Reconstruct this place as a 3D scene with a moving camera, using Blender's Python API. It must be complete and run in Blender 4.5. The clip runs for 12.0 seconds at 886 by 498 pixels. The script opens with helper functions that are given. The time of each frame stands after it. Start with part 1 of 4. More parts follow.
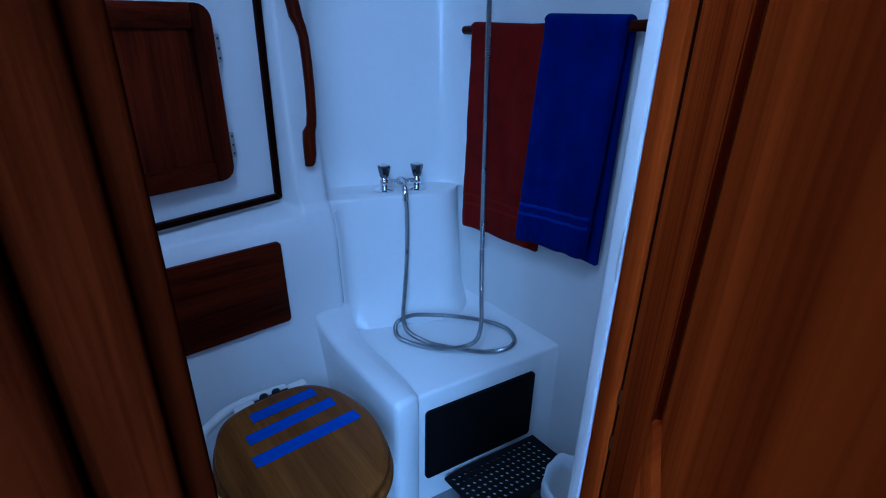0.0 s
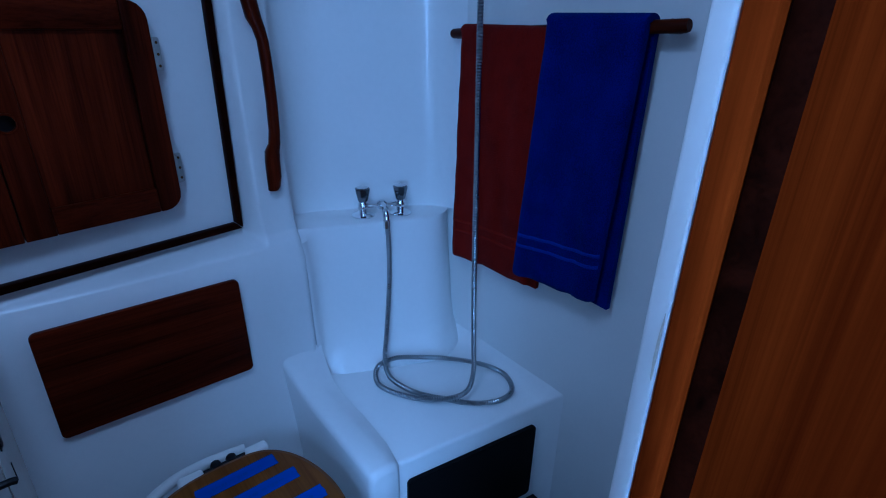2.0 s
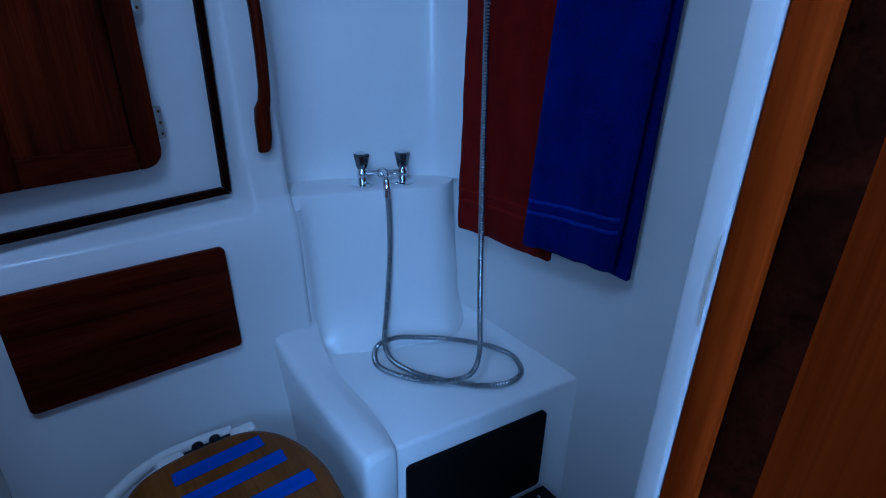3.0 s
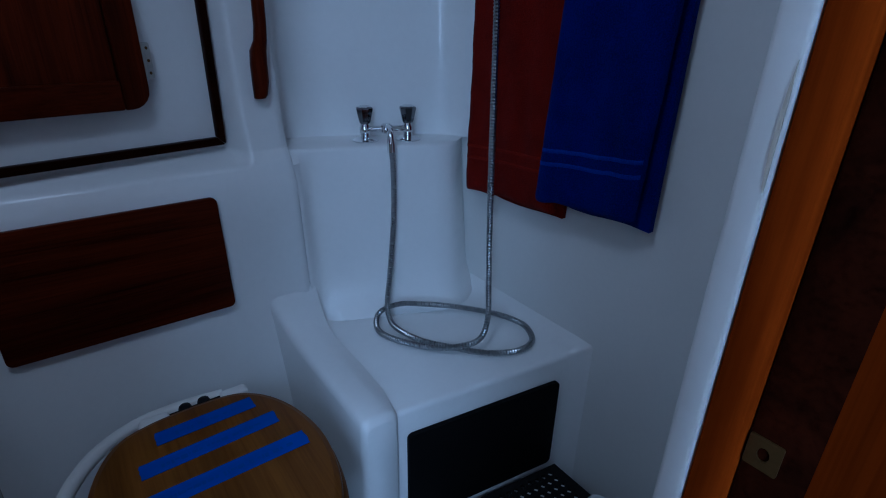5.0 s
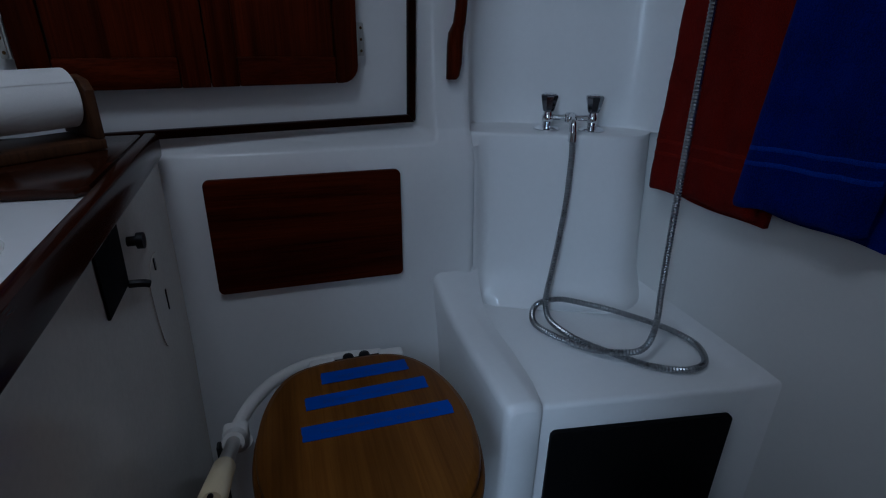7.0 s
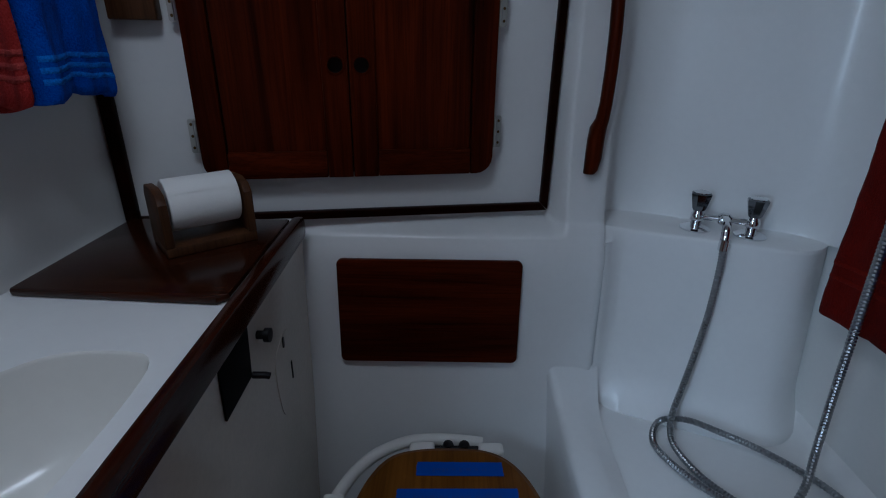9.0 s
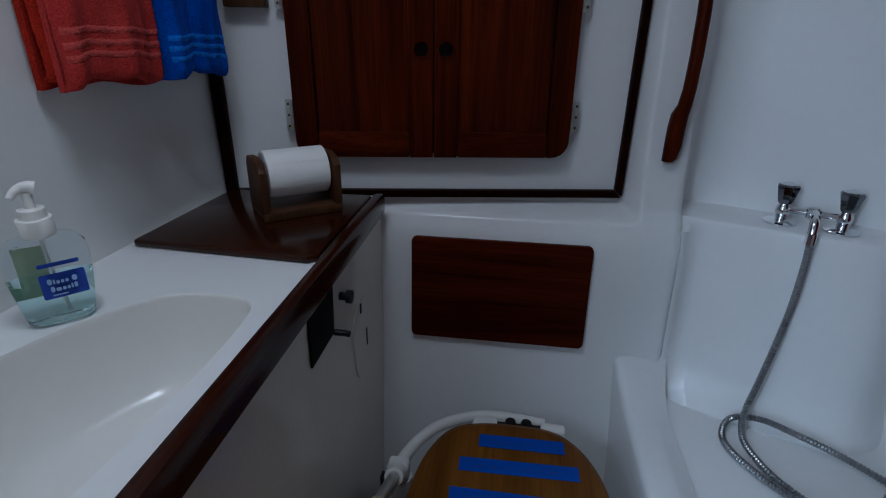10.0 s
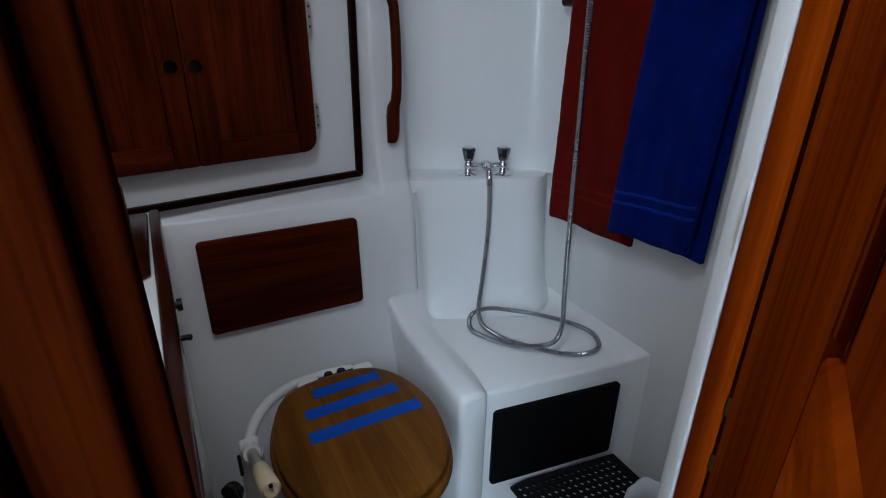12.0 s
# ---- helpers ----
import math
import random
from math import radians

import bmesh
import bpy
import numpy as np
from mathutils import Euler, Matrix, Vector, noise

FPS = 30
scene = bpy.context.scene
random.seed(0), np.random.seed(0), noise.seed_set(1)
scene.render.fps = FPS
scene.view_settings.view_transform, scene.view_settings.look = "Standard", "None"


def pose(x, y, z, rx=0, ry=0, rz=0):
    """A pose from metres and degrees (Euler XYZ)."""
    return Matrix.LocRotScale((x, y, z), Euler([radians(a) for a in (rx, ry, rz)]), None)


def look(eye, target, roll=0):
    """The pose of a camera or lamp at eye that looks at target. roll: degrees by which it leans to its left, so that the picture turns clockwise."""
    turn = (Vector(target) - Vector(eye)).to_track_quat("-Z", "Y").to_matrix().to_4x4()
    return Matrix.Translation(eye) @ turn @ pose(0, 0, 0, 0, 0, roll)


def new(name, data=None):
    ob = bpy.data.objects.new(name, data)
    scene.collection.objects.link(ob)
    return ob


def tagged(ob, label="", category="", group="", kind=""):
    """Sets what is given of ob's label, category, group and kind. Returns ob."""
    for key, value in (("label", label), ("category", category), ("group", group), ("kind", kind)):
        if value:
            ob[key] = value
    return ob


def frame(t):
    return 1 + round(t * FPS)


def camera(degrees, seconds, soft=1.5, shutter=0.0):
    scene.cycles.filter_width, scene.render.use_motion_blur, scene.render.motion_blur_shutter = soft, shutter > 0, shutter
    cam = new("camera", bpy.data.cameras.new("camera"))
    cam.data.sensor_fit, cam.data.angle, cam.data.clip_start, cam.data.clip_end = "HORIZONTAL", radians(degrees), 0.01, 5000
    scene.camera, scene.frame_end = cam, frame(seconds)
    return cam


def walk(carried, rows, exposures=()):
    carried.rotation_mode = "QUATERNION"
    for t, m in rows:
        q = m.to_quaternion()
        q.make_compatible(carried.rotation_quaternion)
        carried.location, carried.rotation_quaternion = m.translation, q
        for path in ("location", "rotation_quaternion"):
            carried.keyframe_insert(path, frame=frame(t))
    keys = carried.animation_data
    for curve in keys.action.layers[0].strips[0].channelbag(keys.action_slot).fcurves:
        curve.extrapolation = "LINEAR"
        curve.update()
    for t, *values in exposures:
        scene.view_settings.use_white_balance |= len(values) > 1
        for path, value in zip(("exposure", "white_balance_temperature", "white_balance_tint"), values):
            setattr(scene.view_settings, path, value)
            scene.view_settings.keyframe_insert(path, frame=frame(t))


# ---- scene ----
cam = camera(81.5, 12.0, soft=1.1)
PATH = [
    (0, (0.115, 0.227, 1.308), (1.266, 1.637, 0.478), 1.2),
    (0.5, (0.154, 0.249, 1.308), (1.311, 1.655, 0.482), 1.3),
    (1, (0.203, 0.287, 1.296), (1.364, 1.692, 0.472), 1.1),
    (1.5, (0.267, 0.335, 1.312), (1.432, 1.741, 0.496), 1.0),
    (2, (0.273, 0.373, 1.296), (1.433, 1.787, 0.486), 1.2),
    (2.5, (0.32, 0.369, 1.239), (1.452, 1.804, 0.427), 1.0),
    (3, (0.326, 0.414, 1.194), (1.454, 1.849, 0.376), 1.1),
    (3.5, (0.361, 0.464, 1.147), (1.476, 1.905, 0.322), 0.9),
    (5.5, (0.344, 0.427, 1.053), (1.418, 1.907, 0.244), 1.5),
    (6, (0.326, 0.43, 1.022), (1.208, 2.033, 0.213), 1.6),
    (6.5, (0.322, 0.435, 1.012), (1.001, 2.132, 0.2), 1.4),
    (8.5, (0.422, 0.478, 1.165), (0.659, 2.305, 0.385), 0.8),
    (9, (0.41, 0.507, 1.181), (0.407, 2.351, 0.406), 0.8),
    (9.5, (0.411, 0.502, 1.176), (0.229, 2.339, 0.406), 0.8),
    (10, (0.396, 0.456, 1.154), (0.146, 2.283, 0.379), 0.7),
    (10.5, (0.345, 0.381, 1.147), (0.098, 2.207, 0.371), 0.7),
    (11, (0.272, 0.305, 1.169), (0.304, 2.145, 0.385), 0.4),
    (11.5, (0.214, 0.278, 1.183), (0.771, 2.026, 0.386), 0.6),
    (12, (0.172, 0.259, 1.211), (1.043, 1.872, 0.411), 0.7),
]
EXPOSURES = [(0.0, 0.06, 3700, 10), (1.2, -0.02, 3650, 10), (2.5, -0.30, 3690, 10), (3.7, -0.30, 3850, 10), (5.3, -0.74, 4550, 10), (6.0, -0.90, 4850, 10), (6.7, -0.92, 5000, 10), (8.5, -0.72, 5150, 10), (9.5, -0.52, 5250, 10), (10.5, -0.12, 5250, 10), (12.0, 0.08, 5700, 10)]
walk(cam, [(t, look(eye, target, roll)) for t, eye, target, roll in PATH], EXPOSURES)

# ---- world and light ----
world = bpy.data.worlds.new("sky")
scene.world = world
world.use_nodes = True
wn = world.node_tree
sky = wn.nodes.new("ShaderNodeTexSky")
sky.sky_type = "NISHITA"
sky.sun_disc = False
sky.sun_elevation, sky.sun_rotation = radians(50), radians(200)
wn.links.new(sky.outputs[0], wn.nodes["Background"].inputs[0])
wn.nodes["Background"].inputs[1].default_value = 0.1

HATCH = (0.20, 0.74, 0.36, 0.30)       # centre x, y and size of the unseen deck hatch added inside the doorway
CABIN_HATCH = (-0.66, -0.95, 1.16, 0.80)
ADDED_OPENING = (-1.95, -0.95, 0.95, 1.80)  # x from, to and z from, to of the unseen opening added in the far cabin wall
CEIL = 1.92


def area(name, eye, target, w, h, watts, colour):
    d = bpy.data.lights.new(name, "AREA")
    d.shape, d.size, d.size_y, d.energy, d.color = "RECTANGLE", w, h, watts, colour
    ob = new(name, d)
    ob.matrix_world = look(eye, target)
    return ob


# Lamps of two assumed deck hatches, placed to brighten the room and cabin.
area("added_hatch_light", (HATCH[0], HATCH[1], CEIL + 0.045), (HATCH[0], HATCH[1], 0), HATCH[2], HATCH[3], 4.8, (0.93, 0.94, 0.92))
# Lamp in the added cabin opening, for low light through the doorway.
area("added_cabin_light", (-1.45, -1.71, 1.375), (0.2, 0.45, 1.10), 0.95, 0.80, 42.0, (0.77, 0.91, 1.0))
area("added_hatch_light_cabin", (CABIN_HATCH[0], CABIN_HATCH[1], CEIL + 0.045), (CABIN_HATCH[0], CABIN_HATCH[1], 0), CABIN_HATCH[2], CABIN_HATCH[3], 112.0, (0.77, 0.91, 1.0))


# ---- materials ----
def material(name):
    m = bpy.data.materials.new(name)
    m.use_nodes = True
    return m, m.node_tree, m.node_tree.nodes["Principled BSDF"]


def node(nt, kind, **sets):
    n = nt.nodes.new(kind)
    for k, v in sets.items():
        if k in n.inputs:
            n.inputs[k].default_value = v
    return n


def ramp(nt, src, stops):
    r = nt.nodes.new("ShaderNodeValToRGB")
    els = r.color_ramp.elements
    while len(els) < len(stops):
        els.new(0.5)
    for e, (p, c) in zip(els, stops):
        e.position, e.color = p, (*c, 1)
    nt.links.new(src, r.inputs[0])
    return r


def bump(nt, src, b, strength, dist):
    n = node(nt, "ShaderNodeBump", Strength=strength, Distance=dist)
    nt.links.new(src, n.inputs["Height"])
    nt.links.new(n.outputs[0], b.inputs["Normal"])


def coords(nt, scale=(1, 1, 1)):
    tc = nt.nodes.new("ShaderNodeTexCoord")
    mp = nt.nodes.new("ShaderNodeMapping")
    mp.inputs["Scale"].default_value = scale
    nt.links.new(tc.outputs["Object"], mp.inputs[0])
    return mp.outputs[0]


def noise_tex(nt, vec, scale, detail=4.0, rough=0.55):
    n = node(nt, "ShaderNodeTexNoise", Scale=scale, Detail=detail, Roughness=rough)
    nt.links.new(vec, n.inputs["Vector"])
    return n


def plain(name, colour, rough=0.5, metal=0.0, spread=0.12, scale=30.0, bumps=0.05, dist=0.0006, coat=0.0, gloss=0.5, patchy=0.15):
    """A surface of one colour with stains at a large and grain at a small scale."""
    m, nt, b = material(name)
    vec = coords(nt)
    big, small = noise_tex(nt, vec, scale * 0.15, 3), noise_tex(nt, vec, scale * 6, 3)
    mix = node(nt, "ShaderNodeMath")
    mix.operation = "MULTIPLY_ADD"
    mix.inputs[1].default_value = 0.35
    nt.links.new(small.outputs[0], mix.inputs[0])
    nt.links.new(big.outputs[0], mix.inputs[2])
    lo = tuple(max(0, c * (1 - spread)) for c in colour)
    hi = tuple(min(1, c * (1 + spread)) for c in colour)
    r = ramp(nt, mix.outputs[0], [(0.35, lo), (0.95, hi)])
    nt.links.new(r.outputs[0], b.inputs["Base Color"])
    rr = ramp(nt, big.outputs[0], [(0.2, (rough * (1 - patchy),) * 3), (0.8, (min(1, rough * (1 + patchy)),) * 3)])
    nt.links.new(rr.outputs[0], b.inputs["Roughness"])
    b.inputs["Metallic"].default_value = metal
    b.inputs["Coat Weight"].default_value = coat
    b.inputs["Specular IOR Level"].default_value = gloss
    if bumps:
        bump(nt, small.outputs[0], b, bumps, dist)
    return m


def wood(name, dark, light, axis, rough=0.30, coat=0.01, scale=1.0, grain=0.45, gloss=0.035):
    """Varnished timber whose grain runs along an axis of the world."""
    m, nt, b = material(name)
    long = [26.0 * scale] * 3
    long[axis] = 1.3 * scale
    fine = [260.0 * scale] * 3
    fine[axis] = 7.0 * scale
    v1, v2 = coords(nt, long), coords(nt, fine)
    n1, n2 = noise_tex(nt, v1, 1.0, 5, 0.6), noise_tex(nt, v2, 1.0, 3, 0.6)
    n1.inputs["Distortion"].default_value = 0.8
    n3 = noise_tex(nt, coords(nt), 3.0, 2)
    mid = tuple((a + c) / 2 for a, c in zip(dark, light))
    r1 = ramp(nt, n1.outputs[0], [(0.28, dark), (0.5, mid), (0.72, light)])
    r2 = ramp(nt, n2.outputs[0], [(0.3, (grain, grain * 0.9, grain * 0.85)), (0.55, (1, 1, 1))])
    r3 = ramp(nt, n3.outputs[0], [(0.3, (0.75, 0.72, 0.7)), (0.7, (1.1, 1.1, 1.1))])
    mulA, mulB = nt.nodes.new("ShaderNodeMix"), nt.nodes.new("ShaderNodeMix")
    for mx, a, c in ((mulA, r1, r2), (mulB, None, r3)):
        mx.data_type, mx.blend_type = "RGBA", "MULTIPLY"
        mx.inputs[0].default_value = 0.8
        if a:
            nt.links.new(a.outputs[0], mx.inputs[6])
        nt.links.new(c.outputs[0], mx.inputs[7])
    nt.links.new(mulA.outputs[2], mulB.inputs[6])
    nt.links.new(mulB.outputs[2], b.inputs["Base Color"])
    b.inputs["Roughness"].default_value = rough
    b.inputs["Coat Weight"].default_value = coat
    b.inputs["Coat Roughness"].default_value = 0.15
    b.inputs["Specular IOR Level"].default_value = gloss
    bump(nt, n2.outputs[0], b, 0.15, 0.0006)
    return m


def terry(name, lo, hi):
    m, nt, b = material(name)
    vec = coords(nt)
    n1, n2 = noise_tex(nt, vec, 420.0, 2), noise_tex(nt, vec, 14.0, 3)
    mix = node(nt, "ShaderNodeMath")
    mix.operation = "MULTIPLY_ADD"
    mix.inputs[1].default_value = 0.6
    nt.links.new(n2.outputs[0], mix.inputs[0])
    nt.links.new(n1.outputs[0], mix.inputs[2])
    r = ramp(nt, mix.outputs[0], [(0.5, lo), (1.05, hi)])
    nt.links.new(r.outputs[0], b.inputs["Base Color"])
    b.inputs["Roughness"].default_value = 0.95
    b.inputs["Specular IOR Level"].default_value = 0.06
    b.inputs["Sheen Weight"].default_value = 0.02
    bump(nt, n1.outputs[0], b, 0.7, 0.003)
    return m


def clear(name, tint, rough=0.04, ior=1.45):
    m, nt, b = material(name)
    b.inputs["Base Color"].default_value = (*tint, 1)
    b.inputs["Roughness"].default_value = rough
    b.inputs["Transmission Weight"].default_value = 1.0
    b.inputs["IOR"].default_value = ior
    return m


GELCOAT = plain("white_gelcoat", (0.80, 0.80, 0.79), 0.32, spread=0.045, scale=12, bumps=0.04, coat=0.15, patchy=0.06)
BOWL = plain("basin_gelcoat", (0.79, 0.775, 0.735), 0.22, spread=0.04, scale=12, bumps=0.03, coat=0.25)
LINER = plain("white_liner", (0.78, 0.78, 0.76), 0.45, spread=0.04, scale=16, bumps=0.10)
CREAM = plain("cream_counter_front", (0.58, 0.53, 0.46), 0.16, spread=0.14, scale=18, bumps=0.03, patchy=0.05)
SOLE = plain("grey_floor", (0.16, 0.16, 0.16), 0.7, spread=0.2, scale=30, bumps=0.3)
MAHOG_Z = wood("mahogany_upright", (0.014, 0.0018, 0.0005), (0.105, 0.0145, 0.0028), 2)
MAHOG_X = wood("mahogany_level", (0.020, 0.0024, 0.0006), (0.105, 0.0145, 0.0028), 0)
MAHOG_Y = wood("mahogany_deep", (0.022, 0.0038, 0.0014), (0.070, 0.0125, 0.0035), 1)
FASCIA = wood("dark_edge_timber", (0.016, 0.0034, 0.0014), (0.052, 0.0110, 0.0034), 1, rough=0.20, coat=0.05, gloss=0.15)
BOARD = wood("dark_board", (0.012, 0.0030, 0.0012), (0.055, 0.0140, 0.0045), 0, rough=0.16, coat=0.05, scale=0.7, gloss=0.22)
# POST is the mahogany in a darker copy, with the post's shade in its colour.
POST = wood("shaded_mahogany_post", (0.006, 0.0007, 0.0002), (0.044, 0.0066, 0.0007), 2, scale=0.8, coat=0.0, gloss=0.0)
# Dark brown of the wall beads; on the door stop it stands in for shade.
BEAD = wood("dark_bead_shaded_stop", (0.005, 0.0012, 0.0006), (0.022, 0.0042, 0.0015), 0, scale=0.8, coat=0.0, gloss=0.02)
TEAK_Z = wood("teak_door", (0.10, 0.0115, 0.0003), (0.32, 0.053, 0.0010), 2, rough=0.45, coat=0.0, gloss=0.0, grain=0.72, scale=0.6)
TEAK_X = wood("teak_rail", (0.10, 0.0115, 0.0003), (0.32, 0.053, 0.0010), 0, rough=0.45, coat=0.0, gloss=0.0, grain=0.72, scale=0.6)
OAK_Y = wood("oak_lid", (0.105, 0.038, 0.005), (0.215, 0.084, 0.012), 1, rough=0.34, coat=0.04, grain=0.72, scale=0.7, gloss=0.08)
HOLDER = wood("holder_wood", (0.0396, 0.0151, 0.0058), (0.1152, 0.0475, 0.0173), 2, rough=0.5, coat=0.02, gloss=0.2)
CHROME = plain("chrome", (0.75, 0.76, 0.78), 0.10, 1.0, spread=0.05, bumps=0)
STEEL = plain("worn_steel", (0.55, 0.54, 0.51), 0.3, 1.0, spread=0.15, bumps=0.1)
BRASS = plain("aged_brass", (0.13, 0.075, 0.025), 0.5, 1.0, spread=0.25, bumps=0.1)
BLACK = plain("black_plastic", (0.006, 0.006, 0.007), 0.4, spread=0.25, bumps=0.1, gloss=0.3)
RUBBER = plain("black_rubber", (0.007, 0.007, 0.008), 0.75, spread=0.3, bumps=0.3, gloss=0.15)
SLATE = plain("dark_plate", (0.004, 0.004, 0.0045), 0.6, spread=0.25, bumps=0.1, gloss=0.05)
SMOKED = plain("smoked_knob", (0.17, 0.175, 0.19), 0.10, 1.0, spread=0.2, bumps=0)
PORCELAIN = plain("porcelain", (0.80, 0.79, 0.75), 0.12, spread=0.05, bumps=0, coat=0.5)
PLASTIC = plain("white_plastic", (0.78, 0.76, 0.72), 0.35, spread=0.06, bumps=0.05)
IVORY = plain("ivory_plastic", (0.70, 0.58, 0.36), 0.35, spread=0.12, bumps=0.05)
PAPER = plain("tissue_paper", (0.84, 0.83, 0.80), 0.95, spread=0.04, scale=60, bumps=0.4, dist=0.001)
CARD = plain("card_core", (0.40, 0.30, 0.20), 0.9, spread=0.1)
TAPE = plain("blue_tape", (0.002, 0.062, 0.38), 0.6, spread=0.18, scale=60, bumps=0.3, gloss=0.3)
INK = plain("marker_ink", (0.003, 0.045, 0.30), 0.6, spread=0.1, bumps=0)
BLUE = terry("blue_terry", (0.0004, 0.0025, 0.055), (0.0018, 0.013, 0.185))
RED = terry("brick_red_terry", (0.060, 0.0016, 0.0006), (0.150, 0.005, 0.0016))
CORAL = terry("coral_terry", (0.27, 0.013, 0.011), (0.48, 0.044, 0.037))
SCARLET = terry("scarlet_terry", (0.20, 0.008, 0.003), (0.42, 0.022, 0.008))
BLUE_BAND = terry("blue_woven_band", (0.002, 0.016, 0.18), (0.008, 0.042, 0.34))
RED_BAND = terry("red_woven_band", (0.085, 0.003, 0.001), (0.19, 0.009, 0.003))
CORAL_BAND = terry("coral_woven_band", (0.36, 0.036, 0.033), (0.55, 0.085, 0.072))
SKY_BAND = terry("bright_blue_woven_band", (0.01, 0.08, 0.40), (0.03, 0.20, 0.72))
SKYBLUE = terry("bright_blue_terry", (0.002, 0.026, 0.23), (0.010, 0.090, 0.50))
SOAP = clear("soap_gel", (0.70, 0.90, 0.90), ior=1.12)
BOTTLE = clear("clear_bottle", (0.88, 0.95, 0.97), 0.08, ior=1.10)
RIBBED = plain("ribbed_hose_steel", (0.32, 0.33, 0.34), 0.28, 1.0, spread=0.1, bumps=0)
LABEL = plain("label_blue", (0.01, 0.05, 0.36), 0.4, bumps=0)
YELLOWED = plain("yellowed_filler", (0.60, 0.56, 0.47), 0.6, spread=0.15, bumps=0.2)
LABEL_PALE = plain("label_green", (0.42, 0.50, 0.34), 0.4, bumps=0)
WHITE_INK = plain("pale_blue_ink", (0.30, 0.45, 0.70), 0.5, bumps=0)
CEILING = plain("white_headliner", (0.74, 0.74, 0.72), 0.7, spread=0.04, bumps=0.2)
ACRYLIC = clear("hatch_acrylic", (0.75, 0.85, 0.92), 0.3)


# ---- mesh helpers ----
def thing(name, at=(0, 0, 0), **tags):
    e = new(name)
    e.empty_display_size = 0.05
    e.location = at
    return tagged(e, **tags)


def part(name, bm, mat, parent=None, label="", flat=False, sharp=35):
    """One mesh object from a bmesh in world places, under a thing or a part."""
    bmesh.ops.recalc_face_normals(bm, faces=bm.faces[:])
    me = bpy.data.meshes.new(name)
    if not flat:
        for e in bm.edges:
            if len(e.link_faces) == 2 and e.calc_face_angle(0) > radians(sharp):
                e.smooth = False
        for f in bm.faces:
            f.smooth = True
    bm.to_mesh(me)
    bm.free()
    me.materials.append(mat)
    ob = new(name, me)
    if parent is not None:
        ob.parent = parent
        ob.matrix_parent_inverse = Matrix.Translation(-parent.location) if parent.type == "EMPTY" else Matrix.Identity(4)
    if label:
        tagged(ob, label)
    return ob


def rbox(x0, x1, y0, y1, z0, z1, bevel=0.0, seg=2, m=None):
    bm = bmesh.new()
    bmesh.ops.create_cube(bm, size=1)
    for v in bm.verts:
        v.co = Vector(((x0 + x1) / 2 + v.co.x * (x1 - x0), (y0 + y1) / 2 + v.co.y * (y1 - y0), (z0 + z1) / 2 + v.co.z * (z1 - z0)))
    if bevel:
        bmesh.ops.bevel(bm, geom=bm.edges[:], offset=bevel, segments=seg, affect="EDGES", profile=0.5)
    if m is not None:
        bm.transform(m)
    return bm


def roundrect(u0, u1, v0, v1, r, n=5, which=(1, 1, 1, 1)):
    """Corners in turn: low-low, high-low, high-high, low-high."""
    pts = []
    for (cu, cv, a0), on in zip(((u0 + r, v0 + r, 180), (u1 - r, v0 + r, 270), (u1 - r, v1 - r, 0), (u0 + r, v1 - r, 90)), which):
        if on:
            for i in range(n + 1):
                a = radians(a0 + 90 * i / n)
                pts.append((cu + r * math.cos(a), cv + r * math.sin(a)))
        else:
            pts.append((u0 if a0 in (180, 90) else u1, v0 if a0 in (180, 270) else v1))
    return pts


def slab(outer, place, w0, w1, holes=(), bevel=0.0):
    """A plate of outline outer (u, v), from w0 to w1, put into the world by place(u, v, w), with holes through it."""
    bm = bmesh.new()
    rings = []
    for ring in (outer, *holes):
        rings.append([bm.verts.new(place(u, v, w1)) for u, v in ring])
    edges = []
    for r in rings:
        edges += [bm.edges.new((r[i], r[(i + 1) % len(r)])) for i in range(len(r))]
    if holes:
        bmesh.ops.triangle_fill(bm, edges=edges, use_beauty=True)
    else:
        bm.faces.new(rings[0])
    got = bmesh.ops.extrude_face_region(bm, geom=bm.faces[:])
    shift = Vector(place(0, 0, w0)) - Vector(place(0, 0, w1))
    bmesh.ops.translate(bm, verts=[g for g in got["geom"] if isinstance(g, bmesh.types.BMVert)], vec=shift)
    if bevel:
        bmesh.ops.recalc_face_normals(bm, faces=bm.faces[:])
        es = [e for e in bm.edges if len(e.link_faces) == 2 and e.calc_face_angle(0) > radians(60)]
        bmesh.ops.bevel(bm, geom=es, offset=bevel, segments=2, affect="EDGES", profile=0.5)
    return bm


def tube(points, radius, n=10, ridges=0.0, pitch=2):
    """A swept round tube; radius may be a function of the share of the way."""
    pts = [Vector(p) for p in points]
    bm = bmesh.new()
    side = None
    last = None
    for i, p in enumerate(pts):
        d = (pts[min(i + 1, len(pts) - 1)] - pts[max(i - 1, 0)]).normalized()
        if side is None:
            side = d.cross(Vector((0.3, 0.5, 0.81))).normalized()
        side = (side - d * side.dot(d)).normalized()
        up = d.cross(side)
        r = radius(i / (len(pts) - 1)) if callable(radius) else radius
        if ridges and (i // pitch) % 2:
            r -= ridges
        ring = [bm.verts.new(p + (side * math.cos(a) + up * math.sin(a)) * r) for a in (2 * math.pi * k / n for k in range(n))]
        if last:
            for k in range(n):
                bm.faces.new((last[k], last[(k + 1) % n], ring[(k + 1) % n], ring[k]))
        else:
            bm.faces.new(ring)
        last = ring
    bm.faces.new(last)
    return bm


